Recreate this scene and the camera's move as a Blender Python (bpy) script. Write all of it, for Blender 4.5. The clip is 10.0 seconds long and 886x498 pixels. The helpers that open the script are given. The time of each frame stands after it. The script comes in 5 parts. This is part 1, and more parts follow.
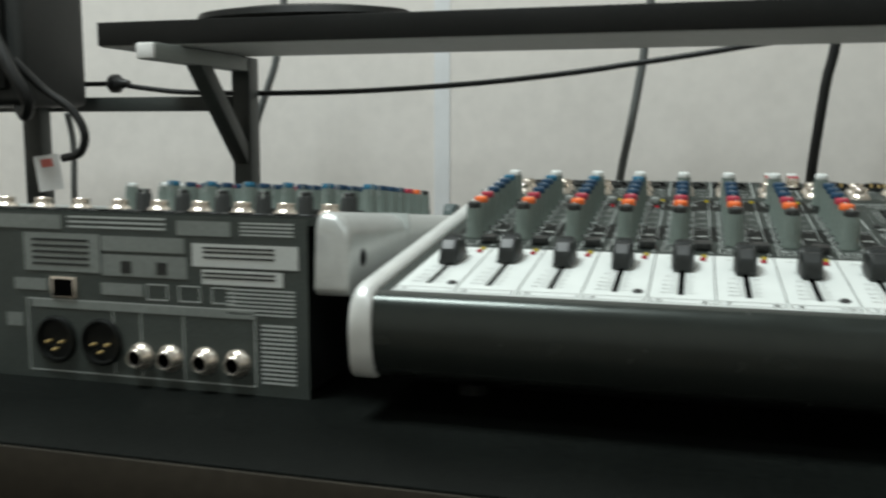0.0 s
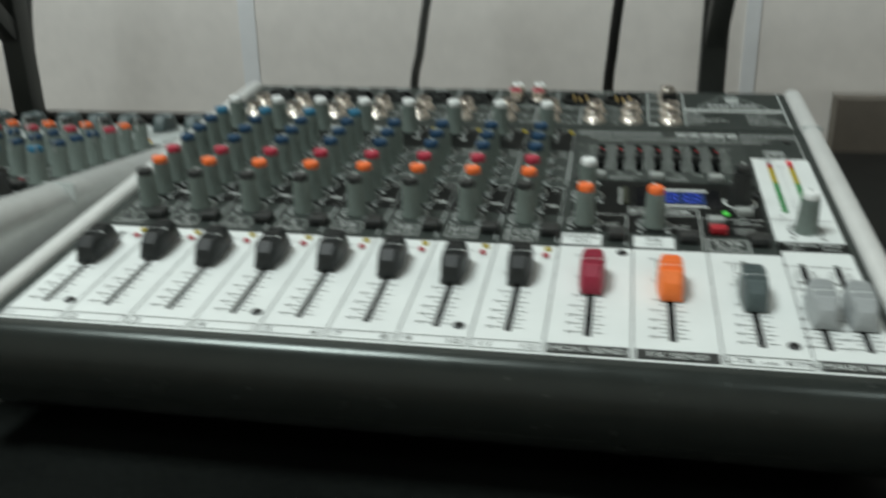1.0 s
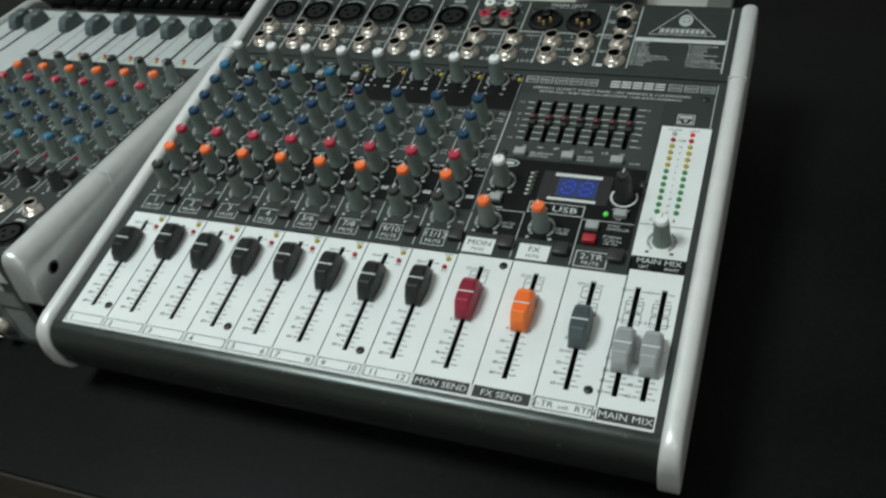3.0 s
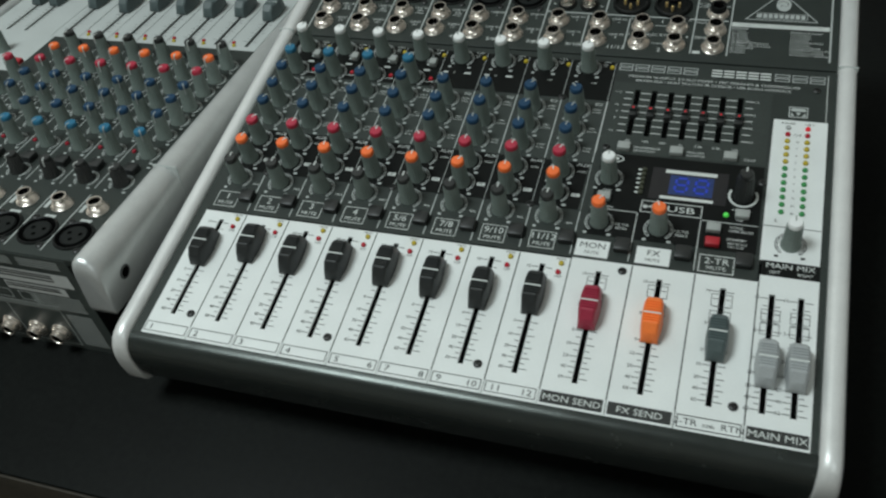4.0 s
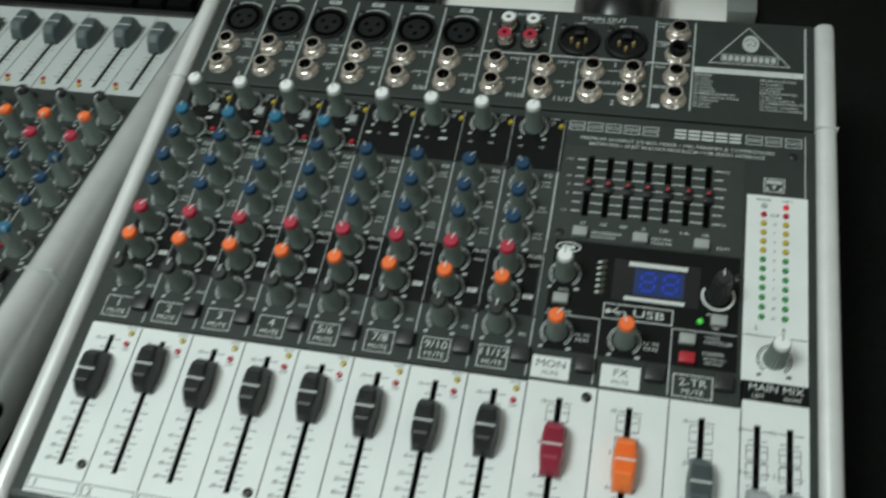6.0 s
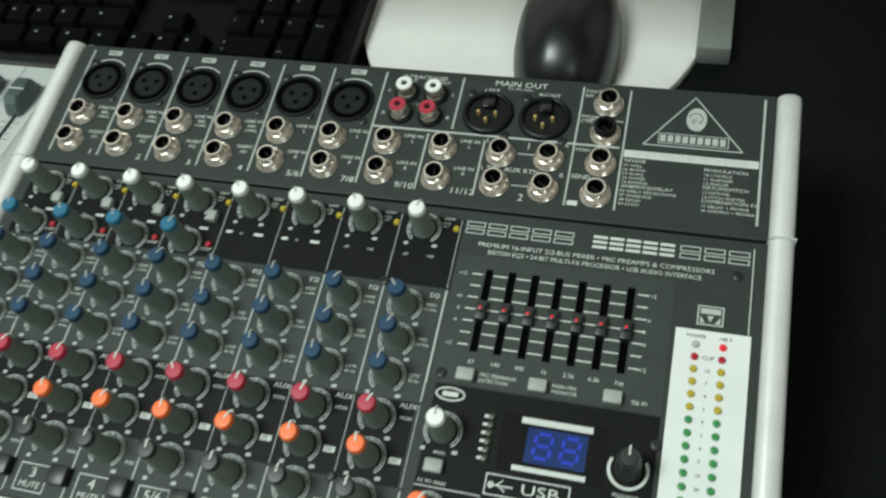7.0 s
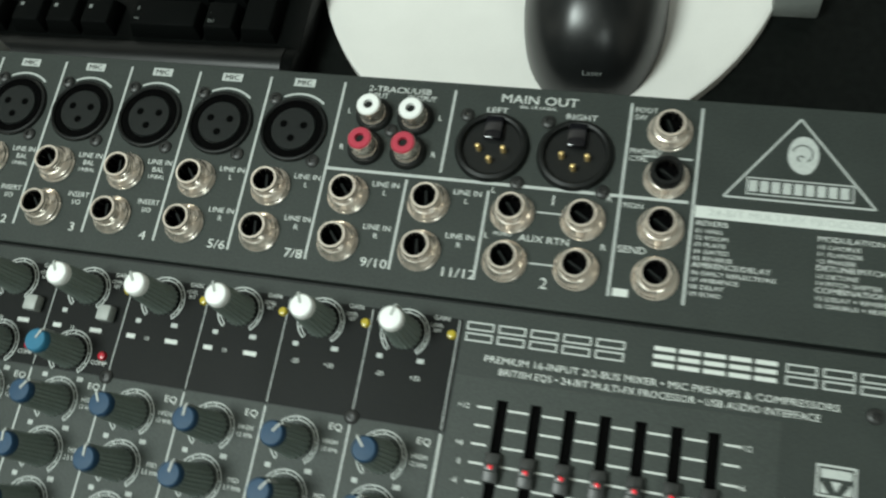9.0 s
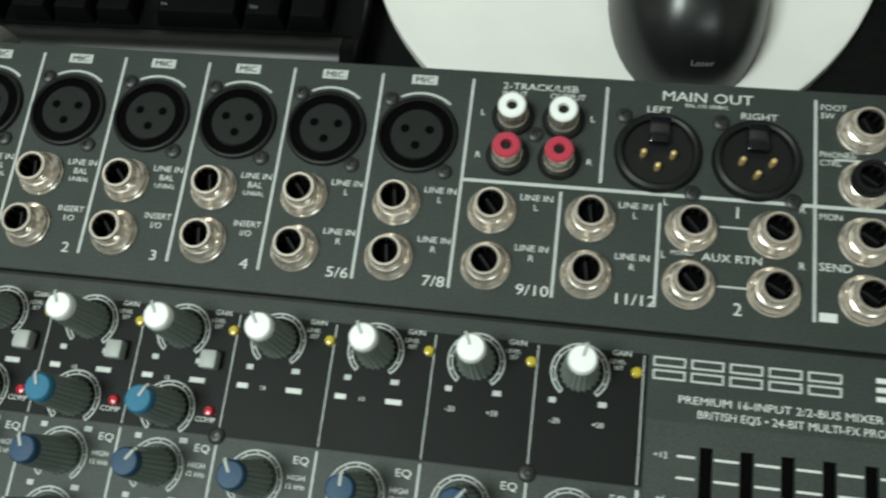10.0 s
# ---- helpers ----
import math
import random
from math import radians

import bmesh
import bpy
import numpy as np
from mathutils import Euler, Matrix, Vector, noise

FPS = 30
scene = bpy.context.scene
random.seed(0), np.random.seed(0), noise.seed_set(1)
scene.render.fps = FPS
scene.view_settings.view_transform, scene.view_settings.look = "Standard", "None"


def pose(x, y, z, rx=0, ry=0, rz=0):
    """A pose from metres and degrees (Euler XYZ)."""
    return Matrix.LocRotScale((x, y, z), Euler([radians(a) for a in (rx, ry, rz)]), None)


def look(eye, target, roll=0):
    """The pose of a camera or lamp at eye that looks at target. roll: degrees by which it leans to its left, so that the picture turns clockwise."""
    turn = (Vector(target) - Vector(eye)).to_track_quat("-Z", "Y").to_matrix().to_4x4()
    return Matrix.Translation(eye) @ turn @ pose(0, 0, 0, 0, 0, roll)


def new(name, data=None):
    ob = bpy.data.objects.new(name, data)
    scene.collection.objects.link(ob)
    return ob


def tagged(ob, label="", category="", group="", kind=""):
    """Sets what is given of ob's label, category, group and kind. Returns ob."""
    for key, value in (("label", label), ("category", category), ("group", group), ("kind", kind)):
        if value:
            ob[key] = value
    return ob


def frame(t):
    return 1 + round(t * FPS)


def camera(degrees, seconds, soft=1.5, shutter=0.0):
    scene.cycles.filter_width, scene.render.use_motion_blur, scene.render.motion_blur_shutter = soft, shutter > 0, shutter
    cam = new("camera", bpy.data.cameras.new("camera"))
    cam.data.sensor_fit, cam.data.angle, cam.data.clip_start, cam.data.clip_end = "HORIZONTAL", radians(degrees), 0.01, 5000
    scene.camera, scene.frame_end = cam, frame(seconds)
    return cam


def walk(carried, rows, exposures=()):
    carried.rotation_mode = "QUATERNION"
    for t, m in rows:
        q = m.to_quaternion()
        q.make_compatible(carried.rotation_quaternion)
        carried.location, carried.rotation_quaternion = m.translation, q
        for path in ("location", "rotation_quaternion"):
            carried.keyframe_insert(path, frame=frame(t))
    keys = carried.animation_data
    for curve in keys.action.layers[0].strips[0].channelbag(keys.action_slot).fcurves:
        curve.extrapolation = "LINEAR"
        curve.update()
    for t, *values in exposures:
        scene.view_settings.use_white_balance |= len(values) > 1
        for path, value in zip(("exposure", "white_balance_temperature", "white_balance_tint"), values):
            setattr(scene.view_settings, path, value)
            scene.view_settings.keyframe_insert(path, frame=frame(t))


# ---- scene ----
cam = camera(52.0, 10.0, soft=2.3, shutter=0.5)
DESK_Z = 0.75                                   # top of the desk
CONSOLE = pose(0, 0, DESK_Z + 0.060, 6.0, 0, 0)  # the console's sloping panel: x along its front, y to its back, z off the panel
PATH = [
    (0, (0.1314, -0.3775, 0.1074), (-0.3995, 1.4963, -0.3478), -1.56),
    (0.3, (0.1575, -0.3492, 0.1140), (-0.3353, 1.5237, -0.3907), -2.90),
    (0.5, (0.1772, -0.3293, 0.1268), (-0.2748, 1.5400, -0.4222), -2.43),
    (0.7, (0.2068, -0.3175, 0.1479), (-0.2151, 1.5269, -0.4909), -2.90),
    (1, (0.2462, -0.2883, 0.1816), (-0.1190, 1.4588, -0.7209), -2.56),
    (1.2, (0.2746, -0.2717, 0.2084), (-0.0765, 1.3772, -0.8747), -3.20),
    (1.5, (0.3022, -0.2404, 0.2472), (0.0282, 1.2918, -1.0087), -3.15),
    (2, (0.3472, -0.2059, 0.3185), (-0.0235, 1.0637, -1.1818), -8.12),
    (2.5, (0.3768, -0.2116, 0.3576), (-0.1306, 1.0421, -1.1158), -11.17),
    (3, (0.3829, -0.2153, 0.3850), (-0.2816, 0.9168, -1.1239), -16.33),
    (3.2, (0.3682, -0.2252, 0.3900), (-0.2926, 0.8973, -1.1276), -15.99),
    (4.5, (0.2543, -0.1806, 0.3873), (-0.2144, 0.8835, -1.2400), -11.84),
    (5, (0.2221, -0.1587, 0.3921), (-0.1555, 0.8864, -1.2708), -8.76),
    (5.2, (0.2197, -0.1531, 0.3916), (-0.1514, 0.9043, -1.2649), -8.95),
    (6.3, (0.2812, -0.0449, 0.3844), (-0.1329, 0.8938, -1.3324), -14.51),
    (6.5, (0.2947, -0.0177, 0.3704), (-0.1574, 0.9112, -1.3421), -15.85),
    (7, (0.3077, 0.0411, 0.3432), (-0.1593, 0.8886, -1.4071), -18.75),
    (7.5, (0.3209, 0.0795, 0.3208), (-0.1464, 0.8603, -1.4602), -21.90),
    (8, (0.3435, 0.1305, 0.2940), (-0.1976, 0.7984, -1.5119), -30.79),
    (8.2, (0.3456, 0.1380, 0.2845), (-0.2184, 0.8057, -1.5139), -31.65),
    (8.5, (0.3332, 0.1518, 0.2801), (-0.2298, 0.7531, -1.5424), -33.38),
    (9, (0.2771, 0.1624, 0.2613), (-0.1828, 0.7416, -1.5969), -29.85),
    (9.5, (0.2253, 0.1714, 0.2452), (-0.0371, 0.7646, -1.6467), -17.56),
    (10, (0.2003, 0.1745, 0.2376), (-0.0752, 0.7460, -1.6591), -19.53),
]
walk(cam, [(t, CONSOLE @ look(eye, target, roll)) for t, eye, target, roll in PATH],
     exposures=[(t, e, k, tint) for t, e, k, tint in ((0.0, 0.05, 6400, 9.0), (0.7, -0.22, 6400, 8.5), (1.5, -0.26, 6300, 9.0), (2.5, -0.32, 6250, 9.0), (5.2, -0.64, 6250, 9.0), (6.5, -0.26, 6400, 5.0), (7.0, -0.02, 6450, 4.0),
                                                       (7.5, 0.10, 6500, 3.0), (8.5, 0.10, 6500, 3.0), (9.0, 0.14, 6500, 3.0), (10.0, 0.12, 6500, 3.0))])

# ---- light: a closed room with one ceiling panel and an added fill lamp ----
world = bpy.data.worlds.new("world")
scene.world = world
world.use_nodes = True
world.node_tree.nodes["Background"].inputs[0].default_value = (0.75, 0.85, 0.9, 1)
world.node_tree.nodes["Background"].inputs[1].default_value = 0.05


def overhead_lamp(x, y, sx, sy, watts):
    lamp = bpy.data.lights.new("overhead_area_light", "AREA")
    lamp.shape, lamp.size, lamp.size_y, lamp.energy, lamp.color = "RECTANGLE", sx, sy, watts, (0.90, 0.98, 0.96)
    ob = new("overhead_area_light", lamp)
    ob.matrix_world = pose(x, y, 2.66)
    return ob


overhead_lamp(-0.55, -0.35, 0.6, 0.6, 42)
# unseen fill lamp, added at the front right to even out the light
overhead_lamp(1.3, -1.5, 0.6, 0.6, 11)


# ---- materials ----
def material(name, color, rough=0.5, metal=0.0, vary=0.12, scale=400.0, bump=0.0, blotch=0.0, emit=None, coat=0.0, spec=0.5):
    """Colour with grain at one scale, soft blotches at another, and a fine relief."""
    m = bpy.data.materials.new(name)
    m.use_nodes = True
    nodes, links = m.node_tree.nodes, m.node_tree.links
    b = nodes["Principled BSDF"]
    b.inputs["Metallic"].default_value = metal
    b.inputs["Roughness"].default_value = rough
    b.inputs["Coat Weight"].default_value = coat
    b.inputs["Specular IOR Level"].default_value = spec
    co = nodes.new("ShaderNodeTexCoord")
    fine = nodes.new("ShaderNodeTexNoise")
    fine.inputs["Scale"].default_value, fine.inputs["Detail"].default_value = scale, 3.0
    wide = nodes.new("ShaderNodeTexNoise")
    wide.inputs["Scale"].default_value, wide.inputs["Detail"].default_value = scale / 22.0, 4.0
    links.new(co.outputs["Object"], fine.inputs["Vector"])
    links.new(co.outputs["Object"], wide.inputs["Vector"])
    lo = [c * (1 - vary) for c in color]
    hi = [min(1.0, c * (1 + vary)) for c in color]
    ramp = nodes.new("ShaderNodeValToRGB")
    ramp.color_ramp.elements[0].position, ramp.color_ramp.elements[1].position = 0.3, 0.7
    ramp.color_ramp.elements[0].color, ramp.color_ramp.elements[1].color = (*lo, 1), (*hi, 1)
    links.new(fine.outputs["Fac"], ramp.inputs["Fac"])
    mix = nodes.new("ShaderNodeMixRGB")
    mix.blend_type = "MULTIPLY"
    mix.inputs["Fac"].default_value = 1.0
    r2 = nodes.new("ShaderNodeValToRGB")
    k = 1 - (blotch or vary)
    r2.color_ramp.elements[0].position, r2.color_ramp.elements[1].position = 0.35, 0.65
    r2.color_ramp.elements[0].color, r2.color_ramp.elements[1].color = (k, k, k, 1), (1, 1, 1, 1)
    links.new(wide.outputs["Fac"], r2.inputs["Fac"])
    links.new(ramp.outputs["Color"], mix.inputs["Color1"])
    links.new(r2.outputs["Color"], mix.inputs["Color2"])
    links.new(mix.outputs["Color"], b.inputs["Base Color"])
    rr = nodes.new("ShaderNodeMapRange")
    rr.inputs["To Min"].default_value, rr.inputs["To Max"].default_value = max(0.03, rough - 0.07), min(1, rough + 0.07)
    links.new(wide.outputs["Fac"], rr.inputs["Value"])
    links.new(rr.outputs["Result"], b.inputs["Roughness"])
    if bump:
        bp = nodes.new("ShaderNodeBump")
        bp.inputs["Strength"].default_value, bp.inputs["Distance"].default_value = bump, 0.0004
        links.new(fine.outputs["Fac"], bp.inputs["Height"])
        links.new(bp.outputs["Normal"], b.inputs["Normal"])
    if emit:
        b.inputs["Emission Color"].default_value = (*emit[0], 1)
        b.inputs["Emission Strength"].default_value = emit[1]
    return m


M = {
    "panel": material("charcoal_paint", (0.031, 0.0380, 0.0340), 0.52, vary=0.2, scale=1500, bump=0.15, blotch=0.12, spec=0.26),
    "panel_mid": material("mid_grey_paint", (0.040, 0.0480, 0.0432), 0.52, vary=0.2, scale=1500, bump=0.15, blotch=0.1, spec=0.26),
    "black": material("black_paint", (0.006, 0.0070, 0.0063), 0.5, vary=0.2, scale=1500, bump=0.1, spec=0.13),
    "white": material("white_panel_paint", (0.74, 0.77, 0.75), 0.5, vary=0.02, scale=900, bump=0.05, blotch=0.05),
    # white panel paint, dimmed in colour for the weaker light on the second console
    "pale": material("dimmed_white_panel_paint", (0.47, 0.50, 0.485), 0.55, vary=0.03, scale=900, bump=0.05, blotch=0.06, spec=0.3),
    "edge_brown": material("brown_edge_band", (0.030, 0.0255, 0.019), 0.5, vary=0.15, scale=200, bump=0.1, blotch=0.2, spec=0.2),
    "wall_board": material("brown_board", (0.20, 0.175, 0.145), 0.7, vary=0.08, scale=60, bump=0.1, blotch=0.12),
    "print_white": material("white_ink", (0.60, 0.63, 0.60), 0.6, vary=0.05, scale=900),
    "print_grey": material("grey_ink", (0.46, 0.49, 0.47), 0.6, vary=0.08, scale=900),
    "key_ink": material("key_legend_ink", (0.20, 0.215, 0.205), 0.6, vary=0.08, scale=900),
    "print_black": material("black_ink", (0.02, 0.022, 0.02), 0.6, vary=0.1, scale=900),
    "silver": material("silver_paint", (0.74, 0.75, 0.73), 0.38, metal=0.3, vary=0.05, scale=1800, bump=0.08, blotch=0.06),
    "rail_dark": material("grey_metal_paint", (0.56, 0.575, 0.56), 0.36, metal=0.45, vary=0.06, scale=1800, bump=0.08, blotch=0.08),
    "lip": material("gunmetal_paint", (0.040, 0.047, 0.043), 0.25, metal=0.5, vary=0.06, scale=1800, bump=0.08, blotch=0.08),
    "chassis": material("black_steel", (0.008, 0.0095, 0.0088), 0.5, vary=0.2, scale=800, bump=0.2, spec=0.25),
    "rear": material("rear_panel_paint", (0.056, 0.067, 0.061), 0.45, vary=0.15, scale=800, bump=0.12),
    "knob": material("grey_rubber", (0.195, 0.235, 0.212), 0.42, vary=0.12, scale=1200, bump=0.1),
    "cap_white": material("white_cap", (0.80, 0.82, 0.80), 0.4, vary=0.02, scale=900),
    "cap_orange": material("orange_cap", (0.90, 0.17, 0.035), 0.4, vary=0.04, scale=900),
    "cap_red": material("crimson_cap", (0.42, 0.025, 0.055), 0.4, vary=0.05, scale=900),
    "cap_blue": material("navy_cap", (0.016, 0.052, 0.105), 0.5, vary=0.06, scale=900, spec=0.25),
    "cap_sky": material("sky_blue_cap", (0.030, 0.150, 0.25), 0.6, vary=0.05, scale=900, spec=0.25),
    "cap_black": material("black_cap", (0.018, 0.020, 0.019), 0.4, vary=0.1, scale=900),
    "fader_black": material("black_fader_plastic", (0.013, 0.0155, 0.015), 0.42, vary=0.12, scale=1200, bump=0.1),
    "fader_crimson": material("crimson_fader_plastic", (0.30, 0.018, 0.045), 0.42, vary=0.06, scale=1200, bump=0.1),
    "fader_orange": material("orange_fader_plastic", (0.92, 0.20, 0.035), 0.42, vary=0.05, scale=1200, bump=0.1),
    "fader_slate": material("slate_fader_plastic", (0.075, 0.10, 0.10), 0.42, vary=0.08, scale=1200, bump=0.1),
    "fader_silver": material("silver_fader_plastic", (0.36, 0.38, 0.38), 0.42, vary=0.05, scale=1200, bump=0.1),
    "nickel": material("nickel", (0.86, 0.785, 0.70), 0.27, metal=0.9, vary=0.06, scale=700),
    "brass": material("gold_pin", (0.90, 0.66, 0.28), 0.3, metal=0.6, vary=0.05, scale=700),
    "xlr": material("black_plastic", (0.007, 0.008, 0.0075), 0.42, vary=0.1, scale=900, bump=0.05, spec=0.2),
    "xlr_insert": material("grey_plastic_insert", (0.0105, 0.0125, 0.0118), 0.5, vary=0.1, scale=900, spec=0.15),
    # near-black without gloss: paints the shade inside holes, recesses and slots
    "hole": material("hole_shade", (0.003, 0.003, 0.003), 0.8, vary=0.1, scale=900, spec=0.0),
    "steel": material("dark_screw_steel", (0.020, 0.021, 0.020), 0.4, metal=0.2, vary=0.1, scale=900),
    "btn_grey": material("grey_button", (0.34, 0.36, 0.34), 0.5, vary=0.05, scale=900),
    "btn_red": material("red_button", (0.40, 0.015, 0.025), 0.45, vary=0.05, scale=900),
    "led_red": material("red_led", (0.42, 0.015, 0.03), 0.2, vary=0.05, scale=900),
    "led_dim": material("unlit_led", (0.045, 0.050, 0.030), 0.3, vary=0.05, scale=900),
    "led_red_dim": material("dim_red_led", (0.30, 0.015, 0.03), 0.25, vary=0.05, scale=900),
    "led_yellow": material("yellow_led", (0.46, 0.36, 0.03), 0.2, vary=0.05, scale=900),
    "led_green": material("green_led", (0.045, 0.26, 0.075), 0.2, vary=0.05, scale=900),
    "led_green_lit": material("lit_green_led", (0.10, 0.6, 0.10), 0.2, vary=0.05, scale=900, emit=((0.15, 1.0, 0.1), 0.3)),
    "led_red_lit": material("lit_red_led", (0.6, 0.02, 0.03), 0.2, vary=0.05, scale=900, emit=((1.0, 0.02, 0.04), 0.22)),
    "led_grey": material("clear_led", (0.42, 0.44, 0.43), 0.2, vary=0.05, scale=900),
    "display": material("display_window", (0.006, 0.006, 0.008), 0.12, vary=0.1, scale=900),
    "digit": material("blue_digits", (0.01, 0.03, 0.3), 0.3, vary=0.02, scale=900, emit=((0.01, 0.05, 0.75), 0.30)),
    "digit_glow": material("blue_display_glass", (0.014, 0.034, 0.11), 0.2, vary=0.02, scale=900, emit=((0.01, 0.03, 0.5), 0.05)),
    "desk": material("black_desk_laminate", (0.0064, 0.0076, 0.0068), 0.46, vary=0.25, scale=260, bump=0.12, blotch=0.3, spec=0.05),
    "wall": material("grey_wall_paint", (0.88, 0.835, 0.785), 0.8, vary=0.03, scale=60, bump=0.1, blotch=0.06),
    "wall_strip": material("pale_wall_strip", (0.86, 0.87, 0.88), 0.5, vary=0.02, scale=60),
    "floor": material("brown_floor", (0.15, 0.125, 0.095), 0.6, vary=0.1, scale=40, bump=0.1, blotch=0.15),
    "ceiling": material("white_ceiling_board", (0.75, 0.75, 0.73), 0.9, vary=0.03, scale=80, bump=0.2),
    "stand": material("grey_steel_paint", (0.052, 0.059, 0.055), 0.45, vary=0.1, scale=300, bump=0.1, blotch=0.15),
    "foot": material("grey_foot_paint", (0.20, 0.215, 0.20), 0.5, vary=0.06, scale=300, blotch=0.08),
    "shelf_edge": material("black_shelf_edge", (0.006, 0.0066, 0.006), 0.5, vary=0.2, scale=300, spec=0.25),
    "shelf_under": material("pale_board", (0.42, 0.43, 0.41), 0.6, vary=0.06, scale=120, blotch=0.08),
    "cable": material("black_cable", (0.012, 0.013, 0.013), 0.45, vary=0.15, scale=500),
    "cable_grey": material("grey_cable", (0.16, 0.17, 0.165), 0.45, vary=0.1, scale=500),
    "pad": material("white_mouse_pad", (0.80, 0.79, 0.75), 0.6, vary=0.015, scale=1200, bump=0.1, blotch=0.03),
    "mouse": material("satin_black_mouse", (0.010, 0.011, 0.011), 0.33, vary=0.1, scale=1500, bump=0.03),
    "keys": material("black_keys", (0.0038, 0.0044, 0.0041), 0.6, vary=0.12, scale=1200, bump=0.06, spec=0.03),
    "kbd": material("black_keyboard_case", (0.0040, 0.0045, 0.0042), 0.3, vary=0.15, scale=800, spec=0.06),
    "kbd_trim": material("glossy_black_trim", (0.006, 0.0066, 0.0062), 0.36, vary=0.1, scale=800, spec=0.25),
    "speaker": material("dark_grey_case", (0.020, 0.0225, 0.0215), 0.55, vary=0.12, scale=300, bump=0.2),
    "tag": material("white_paper_tag", (0.75, 0.74, 0.72), 0.7, vary=0.03, scale=300),
    "tag_red": material("red_print", (0.60, 0.16, 0.13), 0.7, vary=0.05, scale=300),
    "sticker": material("white_sticker", (0.56, 0.58, 0.56), 0.6, vary=0.04, scale=500),
    "sticker_grey": material("grey_rating_plate", (0.22, 0.24, 0.225), 0.6, vary=0.1, scale=500),
}


# ---- mesh helpers, in metres ----
def box(bm, x0, x1, y0, y1, z0, z1, bevel=0.0, seg=2):
    r = bmesh.ops.create_cube(bm, size=1.0)
    bmesh.ops.scale(bm, vec=(x1 - x0, y1 - y0, z1 - z0), verts=r["verts"])
    bmesh.ops.translate(bm, vec=((x0 + x1) / 2, (y0 + y1) / 2, (z0 + z1) / 2), verts=r["verts"])
    if bevel:
        edges = list({e for v in r["verts"] for e in v.link_edges})
        bmesh.ops.bevel(bm, geom=edges, offset=bevel, segments=seg, profile=0.5, affect="EDGES")


def lathe(bm, profile, cx=0.0, cy=0.0, seg=24, ribs=0, depth=0.0):
    """Turn a profile of (radius, height) round z; ribs flute the wall."""
    rings = []
    for r, z in profile:
        ring = []
        if r < 1e-7:
            ring = [bm.verts.new((cx, cy, z))]
        else:
            for i in range(seg):
                a = 2 * math.pi * i / seg
                rr = r - (depth if ribs and i % 2 else 0.0)
                ring.append(bm.verts.new((cx + rr * math.cos(a), cy + rr * math.sin(a), z)))
        rings.append(ring)
    for a, b in zip(rings, rings[1:]):
        n = max(len(a), len(b))
        for i in range(n):
            j = (i + 1) % n
            if len(a) == 1 and len(b) == 1:
                continue
            if len(a) == 1:
                bm.faces.new((a[0], b[j], b[i])[::-1])
            elif len(b) == 1:
                bm.faces.new((a[i], a[j], b[0]))
            else:
                bm.faces.new((a[i], a[j], b[j], b[i]))


def arc(bm, cx, cy, r0, r1, a0, a1, z, n=20):
    """A flat band of a ring from angle a0 to a1, degrees."""
    low, high = [], []
    for i in range(n + 1):
        a = radians(a0 + (a1 - a0) * i / n)
        low.append(bm.verts.new((cx + r0 * math.cos(a), cy + r0 * math.sin(a), z)))
        high.append(bm.verts.new((cx + r1 * math.cos(a), cy + r1 * math.sin(a), z)))
    for i in range(n):
        bm.faces.new((low[i], high[i], high[i + 1], low[i + 1]) if a1 < a0 else (high[i], high[i + 1], low[i + 1], low[i])[::-1])


def rect(bm, x0, x1, y0, y1, z):
    bm.faces.new([bm.verts.new(p) for p in ((x0, y0, z), (x1, y0, z), (x1, y1, z), (x0, y1, z))])


def outline(bm, x0, x1, y0, y1, w, z):
    rect(bm, x0, x1, y0, y0 + w, z), rect(bm, x0, x1, y1 - w, y1, z)
    rect(bm, x0, x0 + w, y0 + w, y1 - w, z), rect(bm, x1 - w, x1, y0 + w, y1 - w, z)


def line(bm, a, b, w, z):
    d = Vector((b[0] - a[0], b[1] - a[1])).normalized() * w / 2
    bm.faces.new([bm.verts.new((p[0], p[1], z)) for p in ((a[0] + d.y, a[1] - d.x), (b[0] + d.y, b[1] - d.x), (b[0] - d.y, b[1] + d.x), (a[0] - d.y, a[1] + d.x))])


def words(bm, text, x, y, cap, z, align="CENTER", wide=1.0, m=None):
    """Letters of the built-in font, laid flat, cap metres high, standing on y."""
    cu = bpy.data.curves.new("letters", "FONT")
    cu.body, cu.size, cu.align_x, cu.resolution_u = text, cap / 0.70, align, 2
    ob = bpy.data.objects.new("letters", cu)
    me = ob.to_mesh()
    me.transform((m or Matrix.Identity(4)) @ Matrix.Translation((x, y, z)) @ Matrix.Diagonal((wide, 1, 1, 1)))
    bm.from_mesh(me)
    ob.to_mesh_clear()
    bpy.data.objects.remove(ob)
    bpy.data.curves.remove(cu)


